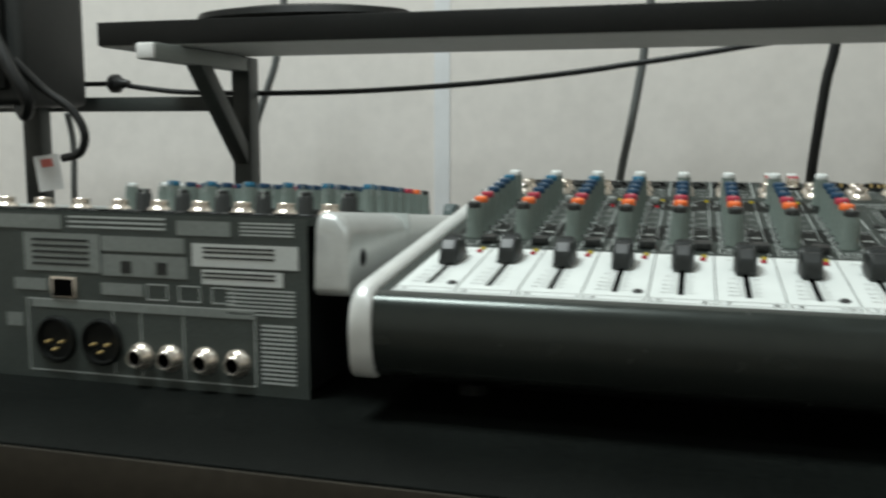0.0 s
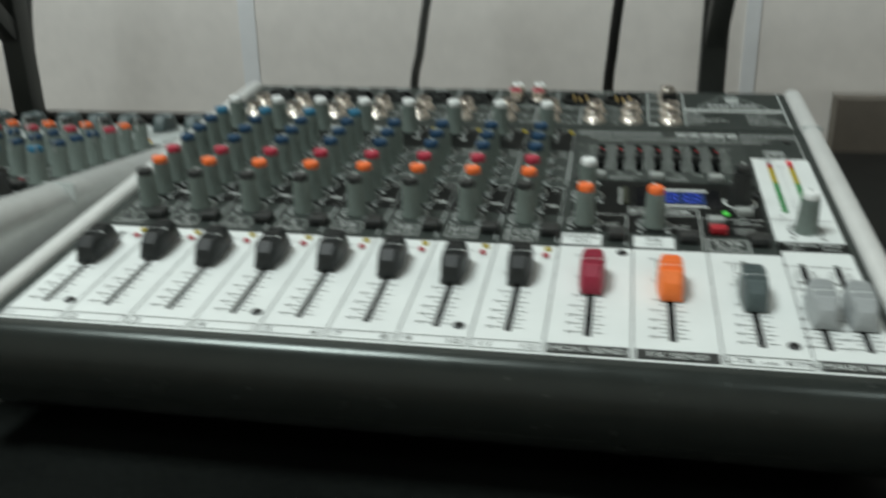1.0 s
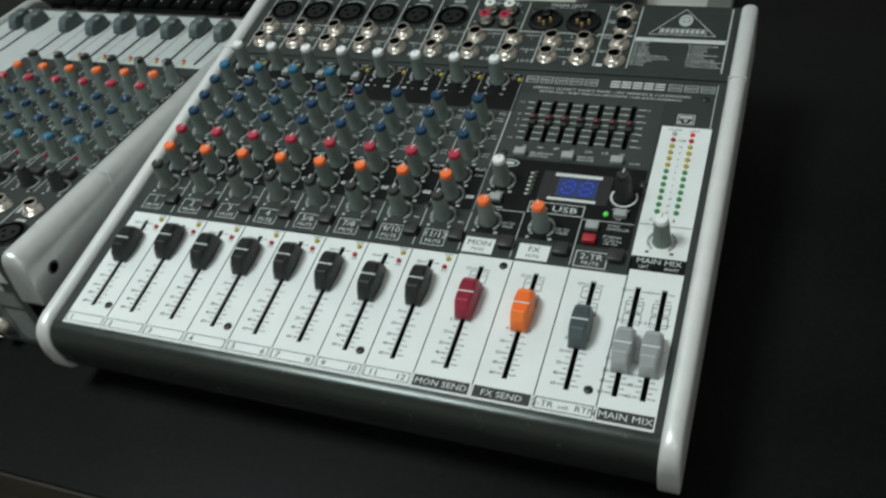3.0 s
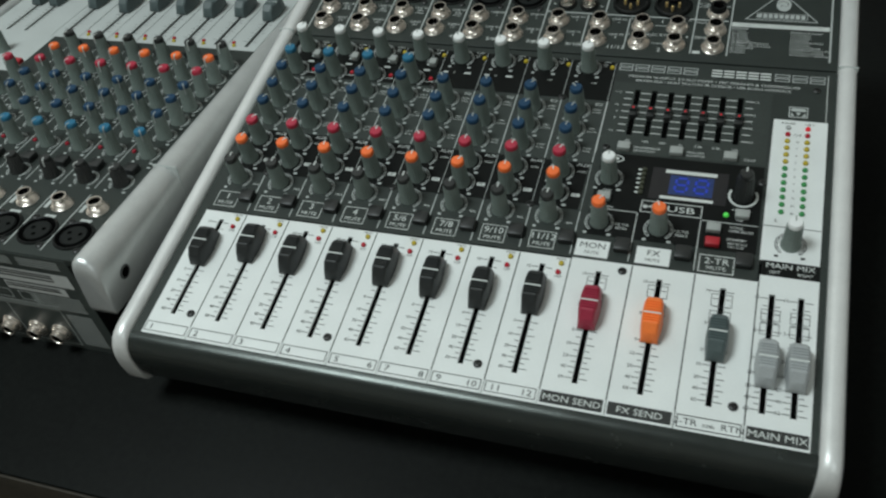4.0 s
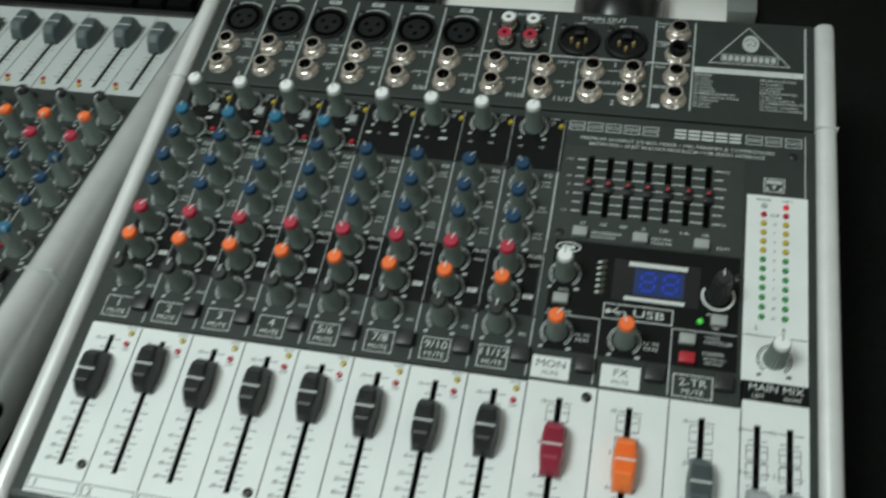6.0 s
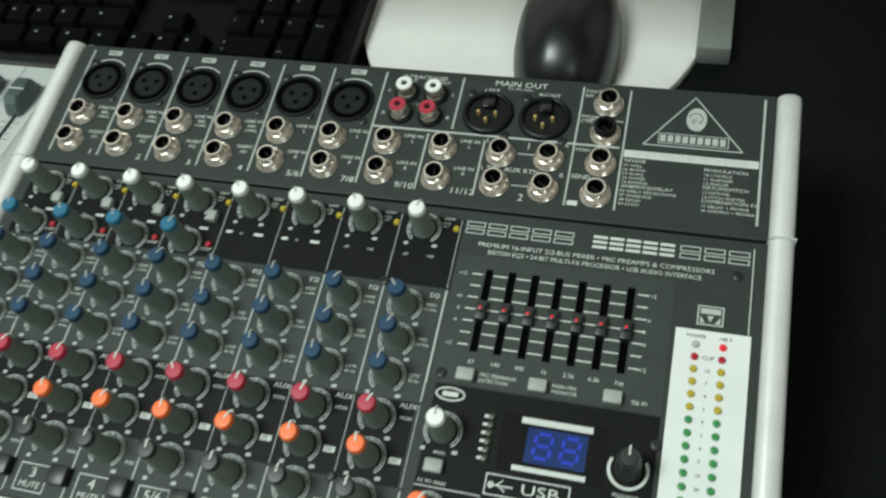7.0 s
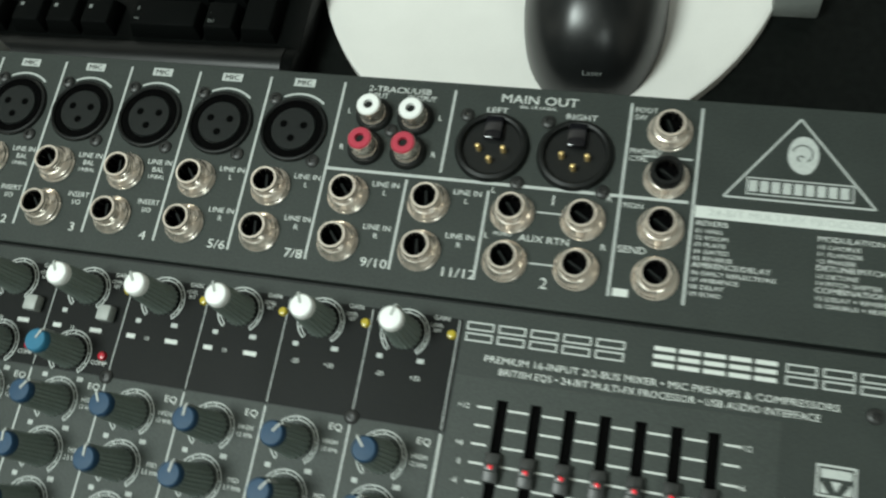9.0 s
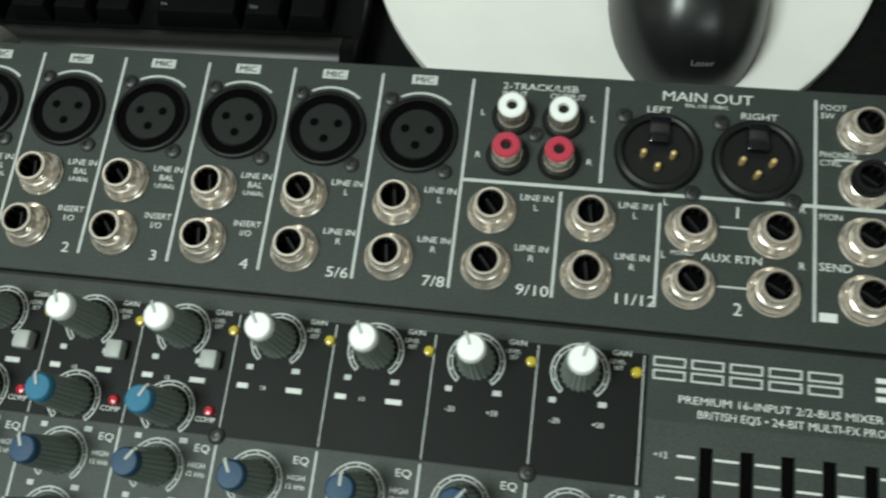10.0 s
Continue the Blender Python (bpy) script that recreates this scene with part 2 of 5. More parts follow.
def plate(bm, x0, x1, y0, y1, z0, z1, slots=()):
    """A plate in one piece with open slots (x0, x1, y0, y1)."""
    xs = sorted({x0, x1, *(v for s in slots for v in s[:2])})
    ys = sorted({y0, y1, *(v for s in slots for v in s[2:])})
    grid = {(i, j): bm.verts.new((x, y, z1)) for i, x in enumerate(xs) for j, y in enumerate(ys)}
    faces = []
    for i in range(len(xs) - 1):
        for j in range(len(ys) - 1):
            cx, cy = (xs[i] + xs[i + 1]) / 2, (ys[j] + ys[j + 1]) / 2
            if not any(a < cx < b and c < cy < d for a, b, c, d in slots):
                faces.append(bm.faces.new((grid[i, j], grid[i + 1, j], grid[i + 1, j + 1], grid[i, j + 1])))
    r = bmesh.ops.extrude_face_region(bm, geom=faces, use_keep_orig=True)
    bmesh.ops.translate(bm, vec=(0, 0, z0 - z1), verts=[g for g in r["geom"] if isinstance(g, bmesh.types.BMVert)])
    bmesh.ops.delete(bm, geom=[v for v in bm.verts if not v.link_faces], context="VERTS")


def sweep(bm, profile, x0, x1):
    """A closed (y, z) profile drawn out along x."""
    a = [bm.verts.new((x0, y, z)) for y, z in profile]
    b = [bm.verts.new((x1, y, z)) for y, z in profile]
    n = len(profile)
    for i in range(n):
        bm.faces.new((a[i], a[(i + 1) % n], b[(i + 1) % n], b[i]))
    bm.faces.new(a[::-1]), bm.faces.new(b)


def mesh_of(name, bm, mat, smooth=True, angle=40):
    bmesh.ops.recalc_face_normals(bm, faces=[f for f in bm.faces if any(len(e.link_faces) > 1 for e in f.edges)])
    me = bpy.data.meshes.new(name)
    for f in bm.faces:
        f.smooth = smooth
    for e in bm.edges:
        if len(e.link_faces) == 2 and e.calc_face_angle(0.0) > radians(angle):
            e.smooth = False
    bm.to_mesh(me)
    bm.free()
    me.materials.append(M[mat])
    return me


def part(name, bm, mat, parent, label="", smooth=True, angle=40):
    me = bm if isinstance(bm, bpy.types.Mesh) else mesh_of(name, bm, mat, smooth, angle)
    ob = new(name, me)
    ob.parent = parent
    if label:
        ob["label"] = label
    return ob


def at(ob, x, y, z=0.0, turn=0.0):
    ob.matrix_basis = pose(x, y, z, 0, 0, turn)
    return ob


def empty(name, m, label, category, group=""):
    ob = new(name)
    ob.matrix_basis = m
    return tagged(ob, label, category, group)


def thing(name, bm, mat, label, category, group="", kind="", smooth=True, angle=40):
    return tagged(new(name, mesh_of(name, bm, mat, smooth, angle)), label, category, group, kind)


def tube(name, points, r, mat):
    """A round cable through the points, as one mesh."""
    pts = [Vector(p) for p in points]
    fine = []
    for i in range(len(pts) - 1):
        p0, p1, p2, p3 = pts[max(i - 1, 0)], pts[i], pts[i + 1], pts[min(i + 2, len(pts) - 1)]
        for k in range(8):
            t = k / 8
            fine.append(0.5 * (2 * p1 + (p2 - p0) * t + (2 * p0 - 5 * p1 + 4 * p2 - p3) * t * t + (3 * p1 - p0 - 3 * p2 + p3) * t ** 3))
    fine.append(pts[-1])
    bm = bmesh.new()
    rings, side = [], None
    for i, p in enumerate(fine):
        d = (fine[min(i + 1, len(fine) - 1)] - fine[max(i - 1, 0)]).normalized()
        u = d.orthogonal().normalized() if side is None else (side - d * side.dot(d)).normalized()
        side, v = u, d.cross(u)
        rings.append([bm.verts.new(p + (u * math.cos(a) + v * math.sin(a)) * r) for a in (2 * math.pi * j / 10 for j in range(10))])
    for a, b in zip(rings, rings[1:]):
        for j in range(10):
            bm.faces.new((a[j], a[(j + 1) % 10], b[(j + 1) % 10], b[j]))
    bm.faces.new(rings[0][::-1]), bm.faces.new(rings[-1])
    return bm


# ---- the room ----
def slab(name, x0, x1, y0, y1, z0, z1, mat, label):
    bm = bmesh.new()
    box(bm, x0, x1, y0, y1, z0, z1)
    return thing(name, bm, mat, label, name.split("_")[0], kind="structure", smooth=False)


WALL_Y = 0.66
slab("floor", -2.5, 3.0, -3.0, WALL_Y, -0.1, 0.0, "floor", "brown floor of the room under the desk")
slab("ceiling", -2.5, 3.0, -3.0, WALL_Y, 2.70, 2.8, "ceiling", "plain white ceiling above the desk")
slab("wall_north", -2.5, 3.0, WALL_Y, WALL_Y + 0.1, 0.0, 2.70, "wall", "pale grey painted wall behind the desk")
slab("wall_south", -2.5, 3.0, -3.1, -3.0, 0.0, 2.70, "wall", "pale grey painted wall of the room")
slab("wall_west", -2.6, -2.5, -3.0, WALL_Y, 0.0, 2.70, "wall", "pale grey painted side wall of the room")
slab("wall_east", 3.0, 3.1, -3.0, WALL_Y, 0.0, 2.70, "wall", "pale grey painted side wall of the room")
slab("trim_1", -0.170, -0.151, WALL_Y - 0.0015, WALL_Y, 0.0, 2.69, "wall_strip", "pale joint strip on the grey wall")
slab("trim_2", 0.366, 0.380, WALL_Y - 0.0015, WALL_Y, 0.0, 2.69, "wall_strip", "pale joint strip on the grey wall")

slab("wall_board", 0.456, 1.30, WALL_Y - 0.030, WALL_Y - 0.004, 0.0, 0.773, "wall_board", "low brown board along the grey wall")

# ---- the desk ----
desk = empty("desk", pose(0, 0, 0), "black laminate desk with a thin pale edge line", "desk")
bm = bmesh.new()
box(bm, -1.10, 1.10, -0.0862, 0.515, DESK_Z - 0.030, DESK_Z, 0.0015)
part("desktop", bm, "desk", desk)
bm = bmesh.new()
box(bm, -1.10, 1.10, -0.0880, -0.0864, DESK_Z - 0.029, DESK_Z - 0.0012, 0.0004)
part("edge_band", bm, "edge_brown", desk, "thin dark brown edge band of the desk")
for x in (-1.05, 1.05):
    bm = bmesh.new()
    box(bm, x - 0.015, x + 0.015, -0.06, 0.50, 0.0, DESK_Z - 0.030, 0.001)
    part("side_panel", bm, "desk", desk)


# ---- parts that both consoles share: meshes are built once ----
def made(name, mat, build, smooth=True, angle=40):
    bm = bmesh.new()
    build(bm)
    return mesh_of(name, bm, mat, smooth, angle)


def mm(*v):
    return [a * 0.001 for a in v]


KNOB = made("knob", "knob", lambda bm: lathe(bm, [mm(*p) for p in ((0, 0), (5.3, 0), (5.3, 0.9), (4.8, 1.7), (4.05, 15.9), (3.8, 16.5), (0, 16.5))], seg=40, ribs=1, depth=0.00055), angle=30)
KNOB_BLACK = made("knob", "cap_black", lambda bm: lathe(bm, [mm(*p) for p in ((0, 0), (5.4, 0), (5.4, 1.0), (4.9, 2.0), (4.5, 15.0), (3.9, 16.0), (0, 16.2))], seg=36, ribs=1, depth=0.00038), angle=30)
KNOB_TALL_CAP = {c: made("cap", "cap_" + c, lambda bm: lathe(bm, [mm(*p) for p in ((3.6, 16.2), (3.72, 16.6), (3.62, 18.6), (3.15, 19.2), (0, 19.4))], seg=20)) for c in ("white", "orange", "red", "blue", "sky", "black")}


def pointer_mesh(bm):
    box(bm, -0.00035, 0.00035, 0.0006, 0.0036, 0.0181, 0.01955)
    box(bm, -0.00035, 0.00035, 0.0030, 0.0043, 0.0130, 0.0189)


POINTER = made("pointer", "print_white", pointer_mesh, False)
POINTER_DARK = made("pointer", "btn_grey", pointer_mesh, False)


def scale_mesh(bm):
    outer, inner = 0.0077, 0.0066
    arc(bm, 0, 0, outer - 0.00045, outer, -50, 230, 0.0002, 28)
    arc(bm, 0, 0, inner - 0.00035, inner, -50, 230, 0.0002, 28)
    for a in range(-50, 231, 28):
        c, s = math.cos(radians(a)), math.sin(radians(a))
        line(bm, (inner * c, inner * s), (outer * c, outer * s), 0.0004, 0.0002)
    rect(bm, -0.0074, -0.0056, -0.0086, -0.0072, 0.0002)
    rect(bm, 0.0052, 0.0074, -0.0086, -0.0072, 0.0002)


SCALE = made("scale_ring", "print_grey", scale_mesh, False)
SCALE_ON_WHITE = made("scale_ring", "print_black", scale_mesh, False)
SCREW_HEAD = made("screw", "steel", lambda bm: lathe(bm, [mm(*p) for p in ((2.3, 0), (2.3, 0.5), (1.7, 1.0), (0.9, 1.05), (0.7, 0.5), (0, 0.45))], seg=16))
LED_DOME = {c: made("led", "led_" + c, lambda bm: lathe(bm, [mm(*p) for p in ((1.5, 0), (1.5, 0.6), (1.15, 1.3), (0, 1.6))], seg=12)) for c in ("red", "red_dim", "dim", "yellow", "green", "grey", "green_lit", "red_lit")}
BUTTON = {c: made("button", c, lambda bm: box(bm, -0.0036, 0.0036, -0.0026, 0.0026, 0, 0.0034, 0.0006)) for c in ("btn_grey", "btn_red")}
SQUARE_BUTTON = made("button", "btn_grey", lambda bm: box(bm, -0.0023, 0.0023, -0.0025, 0.0025, 0, 0.0040, 0.0005))
MUTE_BUTTON = made("mute_button", "cap_black", lambda bm: box(bm, -0.0042, 0.0042, -0.0040, 0.0040, 0, 0.0042, 0.0008))

def jack_mesh(bm):
    """Washer, sloping ring nut and a short barrel with two thread grooves."""
    lathe(bm, [mm(*p) for p in ((6.8, 0), (6.8, 0.5), (6.4, 0.8), (6.3, 1.7), (5.9, 2.0), (5.1, 3.3), (4.7, 3.5), (4.65, 4.0), (4.4, 4.2), (4.4, 4.5), (4.65, 4.7), (4.65, 5.2), (4.4, 5.4), (4.4, 5.7), (4.6, 5.9), (4.55, 6.5), (4.3, 6.8), (3.75, 6.8), (3.5, 6.3), (3.5, 1.6))], seg=30)


JACK = made("jack_socket", "nickel", jack_mesh, angle=28)
# the bore's lining, with its shade put into the colour
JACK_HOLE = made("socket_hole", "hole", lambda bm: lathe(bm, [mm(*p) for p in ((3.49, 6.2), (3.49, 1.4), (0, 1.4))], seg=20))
JACK_SPRING = made("contact", "xlr_insert", lambda bm: box(bm, -0.0003, 0.0003, -0.0026, 0.0026, 0.0014, 0.0040))
COLLAR = made("black_collar", "xlr", lambda bm: lathe(bm, [mm(*p) for p in ((5.0, 3.5), (5.0, 6.7), (4.6, 7.2), (3.6, 7.2), (3.45, 5.0))], seg=24))

XLR_RING = made("flange", "xlr", lambda bm: lathe(bm, [mm(*p) for p in ((11.9, 0), (11.9, 0.6), (11.5, 1.2), (11.0, 1.3), (10.5, 0.9), (10.3, 0.25), (7.9, 0.25), (7.9, 0.0))], seg=40), angle=25)
# black ring that paints the shade in the gap round the insert
XLR_RECESS_SHADE = made("recess_shade", "hole", lambda bm: lathe(bm, [mm(*p) for p in ((10.45, 0.95), (10.2, 0.5), (7.9, 0.5))], seg=36))
XLR_INSERT = made("insert", "xlr_insert", lambda bm: lathe(bm, [mm(*p) for p in ((7.7, 0.2), (7.7, 0.8), (7.5, 1.0), (0, 1.0))], seg=32))
# flat black disc painted as the shaded depth of a pin hole
XLR_PINHOLE_SHADE = made("pin_hole", "hole", lambda bm: lathe(bm, [mm(*p) for p in ((1.3, 1.0), (1.3, 1.1), (0, 1.1))], seg=12))
XLR_CUP = made("flange", "xlr", lambda bm: lathe(bm, [mm(*p) for p in ((12.0, 0), (12.0, 0.9), (11.4, 2.2), (10.4, 2.6), (9.7, 2.3), (9.4, 0.5), (0, 0.3))], seg=40), angle=25)
XLR_PIN = made("pin", "brass", lambda bm: lathe(bm, [mm(*p) for p in ((0.85, 0.4), (0.85, 3.2), (0.6, 3.8), (0, 4.0))], seg=10))
XLR_TAB = made("latch", "display", lambda bm: box(bm, -0.0028, 0.0028, 0.0020, 0.0098, 0.0005, 0.0034, 0.0005))

RCA_BASE = made("base_ring", "xlr", lambda bm: lathe(bm, [mm(*p) for p in ((6.0, 0), (6.0, 1.2), (5.4, 1.8), (4.0, 1.8))], seg=24))
RCA_BARREL = made("barrel", "nickel", lambda bm: lathe(bm, [mm(*p) for p in ((4.3, 1.2), (4.3, 2.2), (4.1, 2.4), (4.1, 7.4), (3.9, 7.9), (3.3, 8.0), (3.2, 7.2))], seg=24))
RCA_RING = {c: made("colour_ring", "cap_" + c, lambda bm: lathe(bm, [mm(*p) for p in ((3.9, 7.9), (3.5, 8.4), (1.6, 8.4), (1.5, 7.6), (1.4, 7.2))], seg=20)) for c in ("white", "red")}
RCA_HOLE = made("pin_hole", "xlr_insert", lambda bm: lathe(bm, [mm(*p) for p in ((1.45, 7.3), (0, 7.3))], seg=12))


def fader_mesh(bm):
    """A long cap with sloping ends, a saddle and cross ribs, narrower at its top."""
    prof = [(-11.0, 0.8), (-11.2, 4.0), (-9.8, 7.6), (-6.4, 10.8)]
    for y in (-5.6, -4.2, -2.8, -1.4):
        prof += [(y, 10.9), (y + 0.5, 10.2), (y + 0.9, 10.2)]
    prof += [(-0.5, 9.9), (0.5, 9.9)]
    for y in (1.0, 2.4, 3.8, 5.2):
        prof += [(y, 10.3), (y + 0.4, 11.1), (y + 0.9, 11.1)]
    prof += [(7.4, 10.8), (9.8, 8.0), (11.2, 4.0), (11.0, 0.8)]
    rows = []
    for y, z in prof:
        w = 6.1 - 1.5 * max(0.0, z - 1) / 10 - 1.7 * (abs(y) / 11.0) ** 2.6
        w, y = w * 1.06, y * 1.05
        rows.append([bm.verts.new(mm(x, y, zz * 1.06)) for x, zz in ((-w - 0.25, 0.8), (-w, max(0.85, z - 2.6)), (-w + 0.45, max(0.9, z - 0.9)), (-w + 1.5, z), (w - 1.5, z), (w - 0.45, max(0.9, z - 0.9)), (w, max(0.85, z - 2.6)), (w + 0.25, 0.8))])
    for a, b in zip(rows, rows[1:]):
        for i in range(7):
            bm.faces.new((a[i], a[i + 1], b[i + 1], b[i]))
    for r in (rows[0], rows[-1]):
        bm.faces.new(r)


FADER = {c: made("fader_cap", "fader_" + c, fader_mesh, angle=25) for c in ("black", "crimson", "orange", "slate", "silver")}
FADER_LINE = made("index_line", "print_white", lambda bm: box(bm, -0.0043, 0.0043, -0.0004, 0.0004, 0.0102, 0.01072))
FADER_STEM = made("stem", "steel", lambda bm: box(bm, -0.0006, 0.0006, -0.0030, 0.0030, -0.0035, 0.0012))


def knob(parent, x, y, color, turn=0.0, ring=SCALE, dark=False):
    k = at(part("knob", KNOB_BLACK if dark else KNOB, "", parent), x, y)
    cap = part("cap", KNOB_TALL_CAP[color], "", k, f"{dict(sky='sky blue', blue='navy blue', red='crimson').get(color, color)} cap")
    p = part("pointer", POINTER if color in ("black", "red", "orange") else POINTER_DARK, "", k)
    p.matrix_basis = pose(0, 0, 0, 0, 0, turn)
    if ring:
        at(part("scale_ring", ring, "", parent), x, y)
    return k


def fader(parent, x, y, color):
    f = at(part("fader", FADER[color], "", parent, f"{color} fader cap"), x, y)
    part("index_line", FADER_LINE, "", f)
    part("stem", FADER_STEM, "", f)
    return f


def jack(parent, x, y, collar=False):
    j = at(part("jack_socket", JACK, "", parent, "nickel jack socket"), x, y, 0, (x * 7e4) % 60)
    part("socket_hole", JACK_HOLE, "", j)
    part("contact", JACK_SPRING, "", j)
    if collar:
        part("collar", COLLAR, "", j, "black plastic collar")
    return j


def xlr_in(parent, x, y):
    c = at(part("microphone_socket", XLR_RING, "", parent, "black three-hole microphone socket"), x, y)
    part("insert", XLR_INSERT, "", c)
    part("recess_shade", XLR_RECESS_SHADE, "", c)
    for px, py in ((-0.0036, 0.0014), (0.0036, 0.0014), (0, -0.0036)):
        at(part("pin_hole", XLR_PINHOLE_SHADE, "", c), px, py)
    for sx, sy in ((-0.0092, 0.0108), (0.0092, -0.0108)):
        at(part("screw", SCREW_HEAD, "", parent), x + sx, y + sy, 0.0, sx * 9000)


def xlr_out(parent, x, y):
    c = at(part("output_socket", XLR_CUP, "", parent, "black output socket with three gold pins"), x, y)
    for px, py in ((-0.0040, -0.0010), (0.0040, -0.0010), (0, -0.0048)):
        at(part("pin", XLR_PIN, "", c), px, py)
    part("latch", XLR_TAB, "", c)
    for sx, sy in ((-0.0098, 0.0108), (0.0098, -0.0112)):
        at(part("screw", SCREW_HEAD, "", parent), x + sx, y + sy, 0.0, sx * 7000)


def rca(parent, x, y, color):
    c = at(part("phono_socket", RCA_BARREL, "", parent, f"nickel phono socket with a {color} ring"), x, y)
    part("base_ring", RCA_BASE, "", c)
    part("colour_ring", RCA_RING[color], "", c)
    part("pin_hole", RCA_HOLE, "", c)


LEGENDS = {}


def printed(parent, mat, draw, name="legend"):
    """Fine print gathers in one part for each ink; larger marks are parts of their own."""
    if name == "legend":
        if (parent, mat) not in LEGENDS:
            LEGENDS[parent, mat] = bmesh.new()
        draw(LEGENDS[parent, mat])
        return None
    bm = bmesh.new()
    draw(bm)
    return tagged(part(name, bm, mat, parent, smooth=False), kind="stuff")


def rail(parent, x0, x1, mat, stations, seam, label, inner=0.0046, outer=0.0046):
    """Side rail with rounded shoulders: stations of (y, top, bottom), front to back or back to front."""
    bm = bmesh.new()
    rows = []
    w = x1 - x0
    for y, top, low in stations:
        r, q = min(inner, (top - low) * 0.4), min(outer, (top - low) * 0.45)
        sec = [(x0, low + 0.001), (x0, top - r)]
        sec += [(x0 + r * (1 - math.cos(a)), top - r * (1 - math.sin(a))) for a in (0.3, 0.6, 0.9, 1.2, 1.5)]
        sec += [(x1 - q * (1 - math.cos(a)), top - q * (1 - math.sin(a))) for a in (1.5, 1.2, 0.9, 0.6, 0.3)]
        sec += [(x1, top - q), (x1, low + 0.001), (x1 - 0.001, low), (x0 + 0.001, low)]
        rows.append([bm.verts.new((x, y, z)) for x, z in sec])
    n = len(rows[0])
    for a, b in zip(rows, rows[1:]):
        for i in range(n):
            bm.faces.new((a[i], a[(i + 1) % n], b[(i + 1) % n], b[i]))
    bm.faces.new(rows[0]), bm.faces.new(rows[-1][::-1])
    ob = part("side_rail", bm, mat, parent, label, angle=60)
    bm = bmesh.new()
    top, low = stations[len(stations) // 2][1:]
    box(bm, x0 - 0.0002, x1 + 0.0002, seam - 0.0005, seam + 0.0005, low + 0.002, top + 0.0002, 0.0002)
    part("joint", bm, "print_grey", ob)
    return ob


NOSE = [(-0.0278, -0.0170, -0.0250), (-0.0276, -0.0120, -0.0310), (-0.0265, -0.0065, -0.0350), (-0.0245, -0.0020, -0.0375), (-0.0215, 0.0012, -0.0390), (-0.0180, 0.0028, -0.0400), (-0.0140, 0.0035, -0.0400), (-0.0100, 0.0035, -0.0400),
        (0.10, 0.0035, -0.0400), (0.20, 0.0035, -0.0400), (0.294, 0.0035, -0.0400), (0.298, 0.0035, -0.0400), (0.3012, 0.0028, -0.0395), (0.3022, 0.0008, -0.0380)]


# ---- the console that the camera circles ----
Z = 0.0002
XK = [0.0153 + 0.02720 * k for k in range(8)]          # knob columns
XS = [0.0174 + 0.02740 * k for k in range(8)]         # fader slots
XB = [0.0044 + 0.02738 * k for k in range(9)]          # strip borders
BUSES = [(0.2234, 0.2552, 0.2388), (0.2552, 0.2866, 0.2697), (0.2866, 0.3172, 0.3008)]
console = empty("mixing_console", CONSOLE, "compact charcoal mixing console with white fader strips and silver rails", "mixer", "mixing consoles")

bm = bmesh.new()
sweep(bm, [(0.303, -0.004), (-0.014, -0.004), (-0.014, -0.040), (0.010, -0.052), (0.300, -0.0845), (0.303, -0.080)], 0.0, 0.348)
part("chassis", bm, "chassis", console, "black steel chassis", smooth=False)
for fx, fy in ((0.03, 0.03), (0.318, 0.03), (0.03, 0.27), (0.318, 0.27)):
    bm = bmesh.new()
    lathe(bm, [(0.0, -0.010), (0.008, -0.010), (0.009, 0.0), (0.0, 0.0)], seg=16)
    f = part("rubber_foot", bm, "cap_black", console)
    f.matrix_basis = pose(fx, fy, -0.0603 - 0.1051 * fy, -6.0, 0, 0) @ pose(0, 0, 0.010)

# added black bed that paints shade into the slots, then white fader strips, each with its slot
bm = bmesh.new()
box(bm, 0.0060, 0.3440, -0.0060, 0.0690, -0.0040, -0.0013)
part("slot_shade_bed", bm, "hole", console, smooth=False)
# the same painted shade under the equaliser slots
bm = bmesh.new()
box(bm, 0.2340, 0.2985, 0.1600, 0.2030, -0.0040, -0.0013)
part("slot_shade_bed", bm, "hole", console, smooth=False)
for k in range(8):
    bm = bmesh.new()
    plate(bm, XB[k] + 0.0002, XB[k + 1] - 0.0002, -0.0150, 0.0712, -0.0012, 0.0, [(XS[k] - 0.0014, XS[k] + 0.0014, -0.001, 0.0655)])
    part("fader_strip", bm, "white", console, "white fader strip", smooth=False)
for x0, x1, xs in BUSES:
    bm = bmesh.new()
    plate(bm, x0 + 0.0002, x1 - 0.0002, -0.0150, 0.0722, -0.0012, 0.0, [(xs - 0.0014, xs + 0.0014, -0.001, 0.0655)])
    part("fader_strip", bm, "white", console, "white fader strip", smooth=False)
bm = bmesh.new()
plate(bm, 0.3174, 0.3453, -0.0150, 0.0768, -0.0012, 0.0, [(x - 0.0014, x + 0.0014, 0.0, 0.0658) for x in (0.3240, 0.3375)])
part("fader_strip", bm, "white", console, "white main fader strip", smooth=False)
bm = bmesh.new()
box(bm, 0.3164, 0.3450, 0.0862, 0.1858, -0.004, 0.0)
part("meter_panel", bm, "white", console, "white level meter panel", smooth=False)
bm = bmesh.new()
box(bm, 0.3174, 0.3453, 0.0768, 0.0862, -0.004, 0.0)
part("name_bar", bm, "black", console, smooth=False)

